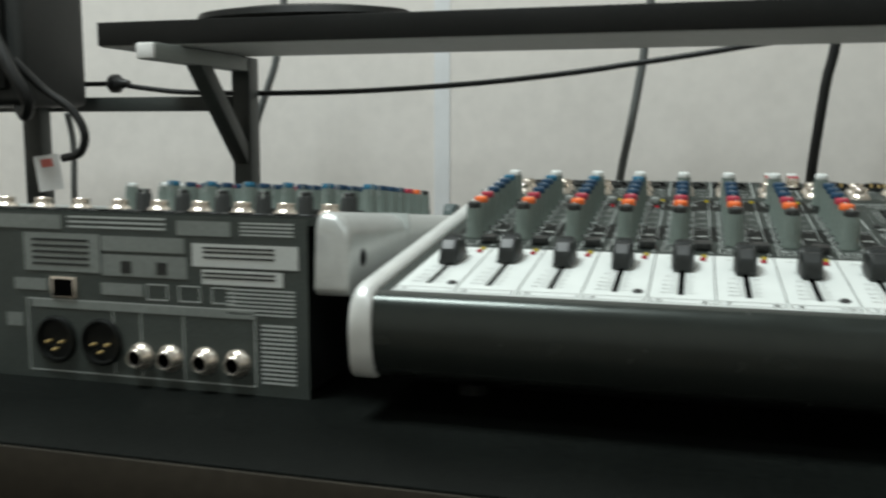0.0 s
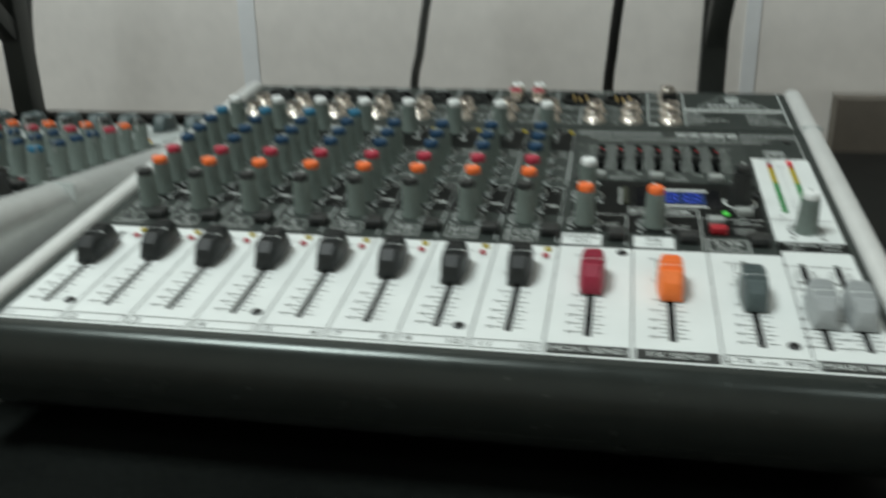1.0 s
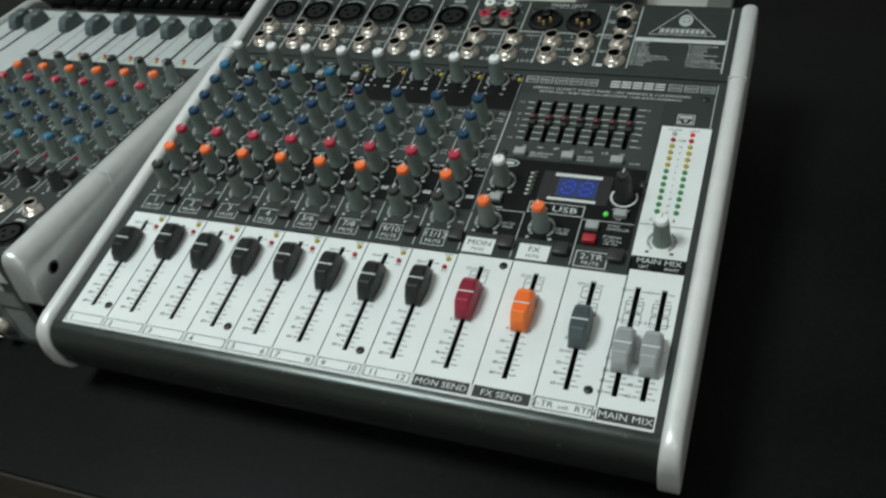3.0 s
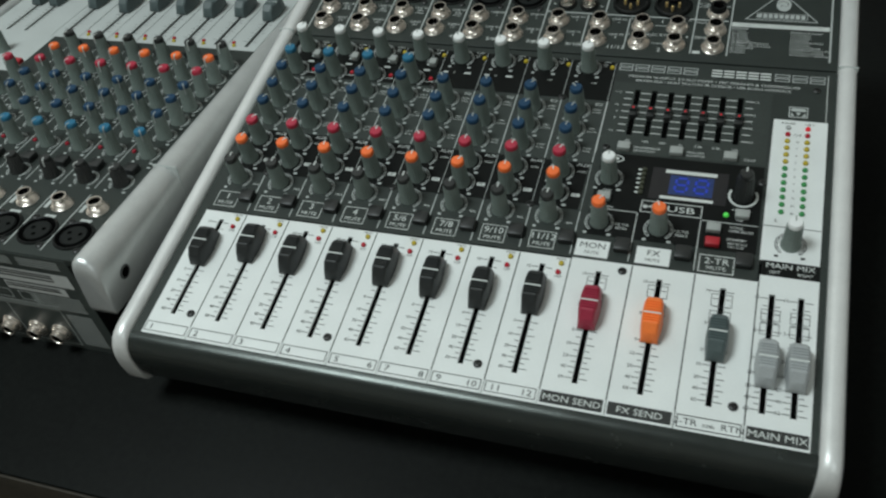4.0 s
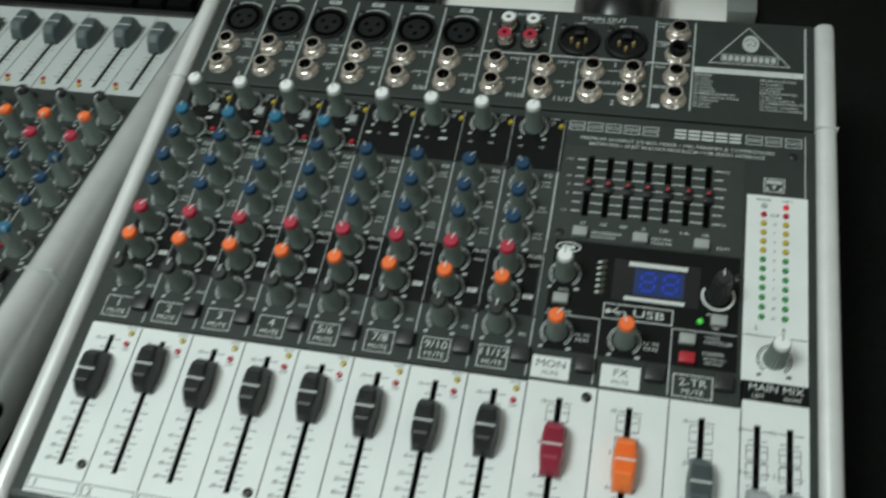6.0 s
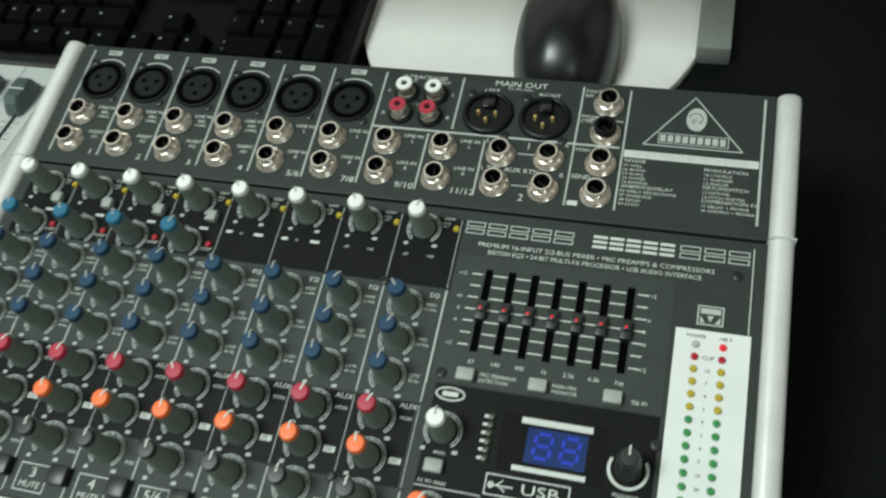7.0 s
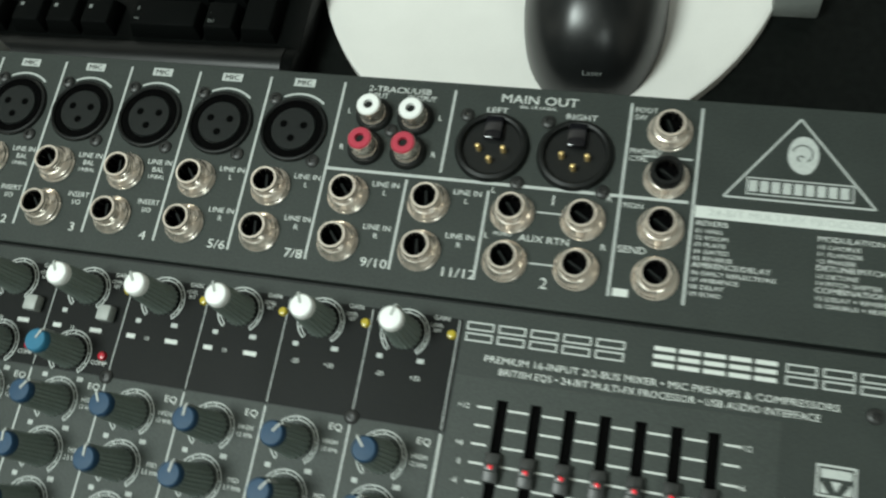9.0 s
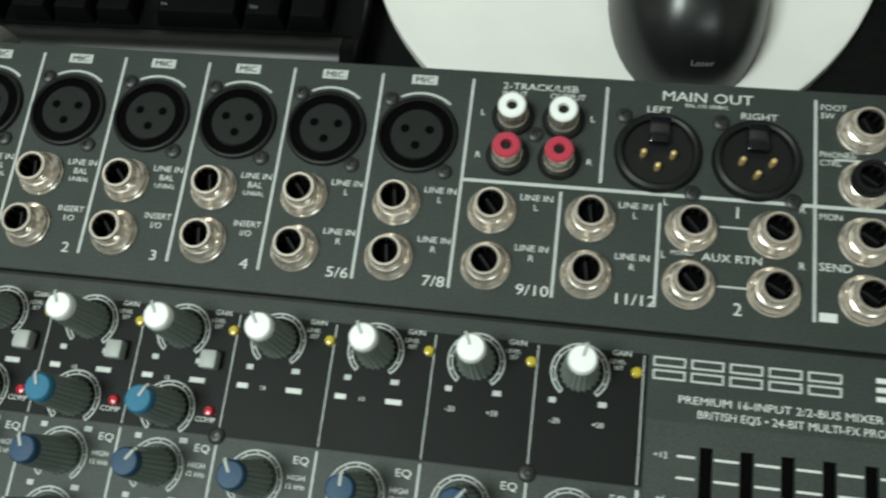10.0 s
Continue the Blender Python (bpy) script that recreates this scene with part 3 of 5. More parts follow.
# charcoal plates
bm = bmesh.new()
plate(bm, -0.0010, 0.3164, 0.0722, 0.2272, -0.0012, 0.0, [(0.2384 + 0.00985 * k - 0.0016, 0.2384 + 0.00985 * k + 0.0016, 0.1630, 0.2003) for k in range(7)])
part("control_plate", bm, "panel", console, "charcoal control plate", smooth=False)
for r in ((0.3164, 0.3450, 0.1858, 0.2272), (0.3450, 0.3487, 0.0862, 0.2272), (0.3453, 0.3487, -0.0150, 0.0862), (-0.0010, XB[0] + 0.0002, -0.0150, 0.0722)):
    bm = bmesh.new()
    box(bm, *r, -0.004, 0.0)
    part("border_plate", bm, "panel", console, smooth=False)
bm = bmesh.new()
box(bm, -0.0010, 0.3485, 0.2288, 0.3015, -0.004, 0.0, 0.0006)
part("socket_plate", bm, "panel", console, "charcoal socket plate", smooth=False)

# bands of other shades on the plate
for x0, x1, y0, y1, mat in ((0.0046, 0.2205, 0.1385, 0.1885, "panel_mid"), (0.0046, 0.2230, 0.1888, 0.2225, "black"), (0.0046, 0.2205, 0.1040, 0.1380, "black"),
                            (0.2265, 0.3145, 0.0885, 0.1480, "black"), (0.2235, 0.3145, 0.1490, 0.2060, "panel_mid")):
    bm = bmesh.new()
    if x0 == 0.2235:
        plate(bm, x0, x1, y0, y1, 0.0, 0.00012, [(0.2384 + 0.00985 * k - 0.0016, 0.2384 + 0.00985 * k + 0.0016, 0.1630, 0.2003) for k in range(7)])
    else:
        box(bm, x0, x1, y0, y1, 0.0, 0.00012)
    part("colour_band", bm, mat, console, smooth=False)

# front lip and rails
lip = [(-0.0150, -0.004), (-0.0150, 0.0), (-0.0172, -0.0002)]
lip += [(-0.0172 - 0.0095 * math.sin(a), -0.0002 - 0.0165 * (1 - math.cos(a))) for a in (0.25, 0.5, 0.75, 1.0, 1.25, 1.5)]
lip += [(-0.0268, -0.022), (-0.0262, -0.028), (-0.0240, -0.034), (-0.0200, -0.038), (-0.0140, -0.040)]
bm = bmesh.new()
sweep(bm, lip, -0.0012, 0.3490)
part("front_lip", bm, "lip", console, "rounded gunmetal front lip", angle=50)
for x0, x1 in ((-0.0115, -0.0012), (0.3488, 0.3592)):
    rail(console, x0, x1, "silver", NOSE, 0.2290, "silver painted side rail")

# faders
for k, y in enumerate((0.043, 0.0495, 0.0460, 0.0465, 0.0475, 0.0450, 0.0425, 0.0445)):
    fader(console, XS[k], y, "black")
for (x0, x1, xs), y, c in zip(BUSES, (0.0405, 0.0385, 0.0340), ("crimson", "orange", "slate")):
    fader(console, xs, y, c)
for x in (0.3240, 0.3375):
    fader(console, x, 0.0245, "silver")

# legends of the fader strips
NAMES = ("1", "2", "3", "4", "5/6", "7/8", "9/10", "11/12")
LOW = (("1", ""), ("2", ""), ("3", ""), ("4", ""), ("5", "6"), ("7", "8"), ("9", "10"), ("11", "12"))
TICKS = [0.0630, 0.0585, 0.0540, 0.0490, 0.0440, 0.0385, 0.0330, 0.0285, 0.0245, 0.0205, 0.0170, 0.0135, 0.0105, 0.0075, 0.0045, 0.0015]
MARKS = {0: "10", 4: "5", 7: "0", 9: "10", 11: "20", 13: "40", 15: "60"}


def fader_scale(bm, x, left=0.0078, right=0.0068):
    for i, y in enumerate(TICKS):
        long = i in MARKS
        rect(bm, x - (0.0052 if long else 0.0040), x - 0.0018, y - 0.0002, y + 0.0002, Z)
        rect(bm, x + 0.0018, x + (0.0056 if long else 0.0040), y - 0.0002, y + 0.0002, Z)
        if long:
            words(bm, MARKS[i], x - 0.0056, y - 0.0009, 0.0019, Z, "RIGHT")


for k in range(8):
    def draw(bm, k=k):
        fader_scale(bm, XS[k])
        x0, x1 = XB[k] + 0.0010, XB[k + 1] - 0.0012
        outline(bm, x0, x1, -0.0135, -0.0075, 0.0004, Z)
        if LOW[k][1]:
            words(bm, LOW[k][0], x0 + 0.0022, -0.0121, 0.0032, Z, "LEFT", 1.3), words(bm, LOW[k][1], x1 - 0.0018, -0.0121, 0.0032, Z, "RIGHT", 1.3)
        else:
            words(bm, LOW[k][0], x0 + 0.0022, -0.0121, 0.0032, Z, "LEFT", 1.3)
        words(bm, "MUTE", XB[k] + 0.0222, 0.0692, 0.0013, Z), words(bm, "CLIP", XB[k] + 0.0225, 0.0580, 0.0013, Z)
        rect(bm, XB[k + 1] - 0.00045, XB[k + 1] - 0.0001, -0.0070, 0.0705, Z)
    printed(console, "print_black", draw)
    at(part("led", LED_DOME["yellow"], "", console, "yellow mute light"), XB[k] + 0.0228, 0.0670)
    at(part("led", LED_DOME["red"], "", console, "red clip light"), XB[k] + 0.0222, 0.0612)
for (x0, x1, xs), text, dark in zip(BUSES, ("MON SEND", "FX SEND", "2-TR       RTN"), (1, 1, 0)):
    def draw(bm, x0=x0, x1=x1, xs=xs, text=text, dark=dark):
        fader_scale(bm, xs)
        for y in (0.0540, 0.0440):
            outline(bm, xs - 0.0050, xs + 0.0050, y, y + 0.0075, 0.0003, Z)
        if dark:
            rect(bm, x0 + 0.0010, x1 - 0.0012, -0.0138, -0.0072, Z)
        else:
            outline(bm, x0 + 0.0010, x1 - 0.0012, -0.0138, -0.0072, 0.0005, Z)
            words(bm, text, (x0 + x1) / 2, -0.0120, 0.0032, Z, wide=1.15)
            words(bm, "(USB)", (x0 + x1) / 2, -0.0118, 0.0016, Z)
        rect(bm, x1 - 0.00045, x1 - 0.0001, -0.0070, 0.0715, Z)
    printed(console, "print_black", draw)
    if dark:
        printed(console, "print_white", lambda bm, x=(x0 + x1) / 2, t=text: words(bm, t, x, -0.0122, 0.0033, 2 * Z, wide=1.15))


def main_print(bm):
    for x in (0.3240, 0.3375):
        fader_scale(bm, x)
        for y in (0.0500, 0.0420):
            outline(bm, x - 0.0045, x + 0.0045, y, y + 0.0065, 0.0003, Z)
    rect(bm, 0.3182, 0.3446, -0.0138, -0.0072, Z)
    rect(bm, 0.3166, 0.3448, 0.1083, 0.1087, Z)
    words(bm, "POWER", 0.3245, 0.1824, 0.0015, Z), words(bm, "+48 V", 0.3355, 0.1824, 0.0015, Z), words(bm, "CLIP", 0.3297, 0.1736, 0.0016, Z)
    for i, t in enumerate(("10", "7", "4", "2", "0", "2", "4", "7", "10", "20", "30")):
        words(bm, t, 0.3297, 0.1684 - 0.0051 * i, 0.0014, Z)
    words(bm, "L", 0.3225, 0.1115, 0.0022, Z), words(bm, "R", 0.3345, 0.1115, 0.0022, Z)


printed(console, "print_black", main_print)


def main_words(bm):
    words(bm, "MAIN MIX", 0.3314, -0.0122, 0.0035, 2 * Z, wide=1.15)
    words(bm, "MAIN MIX", 0.3314, 0.0818, 0.0032, Z, wide=1.15)
    words(bm, "LEFT", 0.3240, 0.0784, 0.0018, Z), words(bm, "RIGHT", 0.3385, 0.0784, 0.0018, Z)


printed(console, "print_white", main_words)
for row in range(13):
    for x, side in ((0.3245, 0), (0.3348, 1)):
        c = ("red_lit" if side else "grey") if row == 0 else "red" if row == 1 else "yellow" if row < 6 else "green"
        at(part("led", LED_DOME[c], "", console, f"{'clear' if c == 'grey' else c.split('_')[0]} meter light"), x, 0.1795 - 0.0051 * row)

# channel knobs
ROWS_Y = ((0.2160, "white"), (0.1790, "blue"), (0.1632, "blue"), (0.1475, "blue"), (0.1300, "red"), (0.1140, "orange"), (0.0975, "black"))
random.seed(4)
for k in range(8):
    for i, (y, c) in enumerate(ROWS_Y):
        knob(console, XK[k], y, c, random.uniform(-40, 40) if c != "black" else random.uniform(-8, 8))
    if k < 4:
        knob(console, XK[k], 0.1945, "sky", random.uniform(-30, 30))
        at(part("button", SQUARE_BUTTON, "", console, "grey low cut button"), XK[k] + 0.0098, 0.2085)
        at(part("led", LED_DOME["red"], "", console, "red compressor light"), XK[k] + 0.0118, 0.1990 - 0.004)
    at(part("led", LED_DOME["yellow"], "", console, "yellow level light"), XK[k] + 0.0144, 0.2174)
    at(part("mute_button", MUTE_BUTTON, "", console, "black mute button"), XB[k] + 0.0222, 0.0835)

    def draw(bm, k=k):
        x0 = XB[k] + 0.0025
        outline(bm, x0, x0 + 0.0140, 0.0752, 0.0866, 0.0004, Z)
        words(bm, NAMES[k], x0 + 0.0070, 0.0812, 0.0040, Z, wide=1.1), words(bm, "MUTE", x0 + 0.0070, 0.0770, 0.0024, Z, wide=1.1)
        words(bm, "PAN" if k < 4 else "BAL", XK[k] + 0.0120, 0.0935, 0.0015, Z)
        words(bm, "AUX", XK[k] + 0.0118, 0.1352, 0.0022, Z, wide=1.15), words(bm, "MON", XK[k] + 0.0118, 0.1305, 0.0015, Z)
        rect(bm, XK[k] + 0.0090, XK[k] + 0.0138, 0.1128, 0.1152, Z)
        words(bm, "EQ", XK[k] + 0.0118, 0.1842, 0.0020, Z, wide=1.2)
        for y, t, t2 in ((0.1800, "HIGH", "12 kHz"), (0.1642, "MID", "2.5 kHz"), (0.1485, "LOW", "80 Hz")):
            words(bm, t, XK[k] + 0.0112, y, 0.0014, Z), words(bm, t2, XK[k] + 0.0112, y - 0.0022, 0.0013, Z)
        words(bm, "GAIN", XK[k] + 0.0105, 0.2214, 0.0014, Z), words(bm, "LEVEL", XK[k] + 0.0095, 0.2192, 0.0011, Z), words(bm, "SET", XK[k] + 0.0098, 0.2176, 0.0011, Z)
        if k < 6:
            rect(bm, XK[k] - 0.0092, XK[k] - 0.0062, 0.2022, 0.2036, Z), rect(bm, XK[k] + 0.0045, XK[k] + 0.0088, 0.2022, 0.2036, Z)
            words(bm, "10", XK[k] - 0.0020, 0.2022, 0.0012, Z)
        else:
            words(bm, "-20", XK[k] - 0.0055, 0.2022, 0.0014, Z), words(bm, "+20", XK[k] + 0.0055, 0.2022, 0.0014, Z)
        if k < 4:
            words(bm, "COMP", XK[k] + 0.0110, 0.1920, 0.0014, Z)
    printed(console, "print_white", draw)
    if k < 8:
        printed(console, "print_grey", lambda bm, x=XB[k + 1] - 0.0016: (rect(bm, x - 0.0003, x + 0.0003, 0.0740, 0.1030, Z), rect(bm, x - 0.0003, x + 0.0003, 0.1390, 0.1880, Z), rect(bm, x - 0.00015, x + 0.00015, 0.1045, 0.1375, Z), rect(bm, x - 0.00015, x + 0.00015, 0.1892, 0.2220, Z)))
        printed(console, "black", lambda bm, x=XK[k]: words(bm, "FX", x + 0.0114, 0.1133, 0.0014, 2 * Z))

# bus and effects section
for x0, text in ((0.2240, "MON"), (0.2555, "FX")):
    printed(console, "white", lambda bm, x0=x0: rect(bm, x0, x0 + 0.0175, 0.0738, 0.0848, Z), "label_plate")
    printed(console, "stand", lambda bm, x0=x0, t=text: (words(bm, t, x0 + 0.0088, 0.0794, 0.0036, 2 * Z, wide=1.15), words(bm, "MUTE", x0 + 0.0088, 0.0756, 0.0019, 2 * Z, wide=1.1)))


def bus_print(bm):
    outline(bm, 0.2872, 0.3047, 0.0738, 0.0848, 0.0005, Z)
    words(bm, "2-TR", 0.2960, 0.0794, 0.0037, Z, wide=1.15), words(bm, "MUTE", 0.2960, 0.0756, 0.0024, Z, wide=1.1)
    words(bm, "FX TO", 0.2452, 0.0965, 0.0018, Z), words(bm, "MON", 0.2452, 0.0940, 0.0018, Z)
    words(bm, "FX TO", 0.2765, 0.0965, 0.0018, Z), words(bm, "MAIN", 0.2765, 0.0940, 0.0018, Z)
    words(bm, "VOICE", 0.3035, 0.1035, 0.0016, Z), words(bm, "CANCELLER", 0.3060, 0.1012, 0.0016, Z)
    words(bm, "STANDBY", 0.3042, 0.0955, 0.0016, Z), words(bm, "MUTES ALL", 0.3050, 0.0930, 0.0014, Z), words(bm, "MIC CHS", 0.3042, 0.0908, 0.0014, Z)
    rect(bm, 0.2265, 0.2520, 0.1066, 0.1070, Z), rect(bm, 0.2855, 0.3140, 0.1066, 0.1070, Z)
    for x in (0.2522, 0.2853):
        rect(bm, x - 0.0002, x + 0.0002, 0.0740, 0.1066, Z)
    outline(bm, 0.2532, 0.2853, 0.1078, 0.1160, 0.0005, Z)
    words(bm, "USB", 0.2742, 0.1100, 0.0040, Z, wide=1.5)
    line(bm, (0.2548, 0.1118), (0.2640, 0.1118), 0.0006, Z), line(bm, (0.2575, 0.1118), (0.2600, 0.1140), 0.0005, Z), line(bm, (0.2585, 0.1118), (0.2612, 0.1098), 0.0005, Z)
    arc(bm, 0.2555, 0.1118, 0.0, 0.0013, 0, 360, Z, 12)
    rect(bm, 0.2630, 0.2905, 0.1372, 0.1397, Z), rect(bm, 0.2620, 0.2900, 0.1187, 0.1207, Z)
    for i in range(6):
        rect(bm, 0.2490 - 0.0008, 0.2490 + 0.0010, 0.1205 + 0.0033 * i, 0.1217 + 0.0033 * i, Z)
    words(bm, "MON", 0.2336, 0.1195, 0.0014, Z), words(bm, "FX TO MAIN", 0.2330, 0.1080, 0.0014, Z)
    words(bm, "PROGRAM", 0.3050, 0.1155, 0.0014, Z), words(bm, "TAP", 0.3045, 0.1085, 0.0014, Z)
    for i in range(24):
        a, q = 2 * math.pi * i / 24, 2 * math.pi * (i + 1) / 24
        line(bm, (0.2330 + 0.0058 * math.cos(a), 0.1440 + 0.0026 * math.sin(a)), (0.2330 + 0.0058 * math.cos(q), 0.1440 + 0.0026 * math.sin(q)), 0.0007, Z)
    rect(bm, 0.2298, 0.2362, 0.1430, 0.1450, Z)


printed(console, "print_white", bus_print)
knob(console, 0.2332, 0.1290, "white", 5)
knob(console, 0.2332, 0.0975, "orange", -35)
knob(console, 0.2645, 0.0975, "orange", 20)
knob(console, 0.3305, 0.0975, "white", 0, SCALE_ON_WHITE)
knob(console, 0.3050, 0.1262, "black", 0, None, True)
printed(console, "print_white", lambda bm: arc(bm, 0.3050, 0.1262, 0.0066, 0.0078, -210, 30, Z, 28), "scale_ring")
at(part("button", BUTTON["btn_grey"], "", console, "grey button"), 0.2328, 0.1145)
at(part("button", BUTTON["btn_grey"], "", console, "grey button"), 0.3056, 0.1125)
at(part("button", BUTTON["btn_grey"], "", console, "grey button"), 0.2922, 0.1015)
at(part("button", BUTTON["btn_red"], "", console, "dark red standby button"), 0.2925, 0.0922)
for x in (0.2375, 0.2667, 0.2958):
    at(part("button", BUTTON["btn_grey"], "", console, "grey equaliser button"), x, 0.1525)
for x in (0.2480, 0.2790, 0.3088):
    at(part("mute_button", MUTE_BUTTON, "", console, "black mute button"), x, 0.0825)
at(part("led", LED_DOME["green_lit"], "", console, "lit green light"), 0.2975, 0.1120)
for i in range(6):
    at(part("led", LED_DOME["dim"], "", console, "unlit level light"), 0.2515, 0.1211 + 0.0033 * i)
bm = bmesh.new()
box(bm, 0.2560, 0.2965, 0.1180, 0.1405, 0.0, 0.00019)
win = part("display", bm, "display", console, "black display window with blue digits", smooth=False)
bm = bmesh.new()
box(bm, 0.2660, 0.2892, 0.1222, 0.1360, 0.00018, 0.00024)
part("glass", bm, "digit_glow", win, smooth=False)


def segments(bm, x, y, w, h, s):
    """All seven bars of one digit."""
    for yy in (0, h / 2, h):
        line(bm, (x + s * 0.6 + yy * 0.08, y + yy), (x + w - s * 0.6 + yy * 0.08, y + yy), s, 0.00032)
    for xx in (0, w):
        for y0 in (0, h / 2):
            line(bm, (x + xx + (y0 + s) * 0.08, y + y0 + s * 0.7), (x + xx + (y0 + h / 2 - s) * 0.08, y + y0 + h / 2 - s * 0.7), s, 0.00032)


for x in (0.2690, 0.2795):
    bm = bmesh.new()
    segments(bm, x, 0.1246, 0.0062, 0.0094, 0.0013)
    part("digit", bm, "digit", win, "lit blue digit", smooth=False)


# graphic equaliser
def eq_print(bm):
    for k in range(8):
        xc = 0.2384 + 0.00985 * (k - 0.5)
        w = 0.0030 if 0 < k < 7 else 0.0022
        for i, y in enumerate((0.1975, 0.1922, 0.1869, 0.1816, 0.1763, 0.1710, 0.1657)):
            rect(bm, xc - w, xc + w, y - 0.0003, y + 0.0003, Z)
    for y, t in ((0.1966, "+12"), (0.1860, "+6"), (0.1807, "0"), (0.1754, "-6"), (0.1648, "-12")):
        words(bm, t, 0.2290, y, 0.0016, Z, "RIGHT"), words(bm, t, 0.3040, y, 0.0016, Z, "LEFT")
    for k, t in enumerate(("63", "160", "400", "1k", "2.5k", "6.3k", "16k")):
        words(bm, t, 0.2384 + 0.00985 * k, 0.1580, 0.0018, Z)
    for x, t, t2 in ((0.2430, "FBQ FEEDBACK", "DETECTION"), (0.2722, "MAIN MIX", "MONITOR")):
        words(bm, t, x, 0.1532, 0.0015, Z, "LEFT"), words(bm, t2, x, 0.1508, 0.0015, Z, "LEFT")
    words(bm, "EQ IN", 0.3030, 0.1515, 0.0016, Z, "LEFT")
    rect(bm, 0.2218, 0.2224, 0.1470, 0.1880, Z)
    rect(bm, 0.3436, 0.3440, 0.1860, 0.2240, Z)
    words(bm, "PREMIUM 16-INPUT 2/2-BUS MIXER • MIC PREAMPS & COMPRESSORS", 0.2800, 0.2108, 0.0020, Z, wide=1.14)
    words(bm, "BRITISH EQS • 24-BIT MULTI-FX PROCESSOR • USB AUDIO INTERFACE", 0.2800, 0.2074, 0.0020, Z, wide=1.0)


printed(console, "print_white", eq_print)
for k in range(7):
    bm = bmesh.new()
    box(bm, -0.0022, 0.0022, -0.0042, 0.0042, -0.003, 0.0030, 0.0005)
    box(bm, -0.0019, 0.0019, -0.0012, 0.0012, 0.0029, 0.0050, 0.0004)
    s = at(part("slider", bm, "cap_black", console, "small black equaliser slider"), 0.2384 + 0.00985 * k, 0.1808)
    at(part("led", LED_DOME["red_lit"], "", s, "lit red light"), 0, 0, 0.0043).scale = (0.55, 0.55, 0.6)


# the maker's marks as plain shapes
def block_letters(bm, x0, x1, y0, y1, n, solid, lean=0.0):
    w = (x1 - x0) / n
    for i in range(n):
        a, b = x0 + w * i + w * 0.07, x0 + w * (i + 1) - w * 0.07
        t, mid = (0.0013, (y0 + y1) / 2) if solid else (0.0005, (y0 + y1) / 2)
        if solid:
            for y in (y0, mid - t / 2, y1 - t):
                rect(bm, a, b, y, y + t, Z)
        else:
            outline(bm, a, b, y0, mid - 0.0004, t, Z), outline(bm, a, b, mid + 0.0004, y1, t, Z)


printed(console, "print_grey", lambda bm: block_letters(bm, 0.2235, 0.2715, 0.2163, 0.2223, 5, False), "maker_mark")
printed(console, "print_white", lambda bm: block_letters(bm, 0.2785, 0.3130, 0.2163, 0.2223, 5, True), "model_mark")
printed(console, "print_grey", lambda bm: block_letters(bm, 0.3140, 0.3430, 0.2163, 0.2223, 3, False), "model_mark")


def small_mark(bm):
    outline(bm, 0.3240, 0.3342, 0.1880, 0.1965, 0.0006, Z)
    rect(bm, 0.3252, 0.3330, 0.1930, 0.1953, Z)
    bm.faces.new([bm.verts.new((x, y, Z)) for x, y in ((0.3252, 0.1920), (0.3272, 0.1890), (0.3252, 0.1890))][::-1])
    bm.faces.new([bm.verts.new((x, y, Z)) for x, y in ((0.3330, 0.1920), (0.3330, 0.1890), (0.3308, 0.1890))][::-1])
    bm.faces.new([bm.verts.new((x, y, Z)) for x, y in ((0.3278, 0.1922), (0.3291, 0.1894), (0.3304, 0.1922))])


printed(console, "print_grey", small_mark, "small_mark")


def emblem(bm):
    pts = [(0.3142, 0.2972), (0.3360, 0.2702), (0.2938, 0.2702)]
    for a, b in zip(pts, pts[1:] + pts[:1]):
        line(bm, a, b, 0.0006, Z)
    outline(bm, 0.3000, 0.3300, 0.2715, 0.2771, 0.0004, Z)
    for i in range(9):
        rect(bm, 0.3008 + 0.00318 * i, 0.3032 + 0.00318 * i, 0.2725, 0.2761, Z)
    ring = []
    for i in range(26):
        a = 2 * math.pi * i / 26
        r = 1.0 - 0.24 * max(0.0, math.cos(a - 3.7)) + 0.06 * math.cos(2 * a - 0.8)
        ring.append(bm.verts.new((0.3150 + 0.0047 * r * math.cos(a), 0.2850 + 0.0068 * r * math.sin(a), Z)))
    bm.faces.new(ring)


printed(console, "print_grey", emblem, "emblem")
printed(console, "panel", lambda bm: (arc(bm, 0.3152, 0.2858, 0.0026, 0.0030, -60, 170, 2 * Z, 16), arc(bm, 0.3148, 0.2842, 0.0007, 0.0011, 20, 260, 2 * Z, 12)), "emblem")


# socket plate
for k in range(6):
    xlr_in(console, 0.0188 + 0.02705 * k, 0.2796)
    printed(console, "print_grey", lambda bm, x=0.0188 + 0.02705 * k: (arc(bm, x, 0.2796, 0.0129, 0.0136, 50, 118, Z, 12), rect(bm, x - 0.0038, x + 0.0038, 0.2957, 0.2987, Z)))
    printed(console, "black", lambda bm, x=0.0188 + 0.02705 * k: words(bm, "MIC", x, 0.2962, 0.0019, 2 * Z, wide=1.2))
JX = [0.0160 + 0.02700 * k for k in range(8)]
for k, x in enumerate(JX):
    jack(console, x, 0.2585), jack(console, x, 0.2424)
for x in (0.2320, 0.2537, 0.2768):
    jack(console, x, 0.2580), jack(console, x, 0.2422)
jack(console, 0.2764, 0.2897), jack(console, 0.2768, 0.2741, True)
for x, y, c in ((0.1810, 0.2872, "white"), (0.1953, 0.2870, "white"), (0.1806, 0.2751, "red"), (0.1951, 0.2749, "red")):
    rca(console, x, y, c)
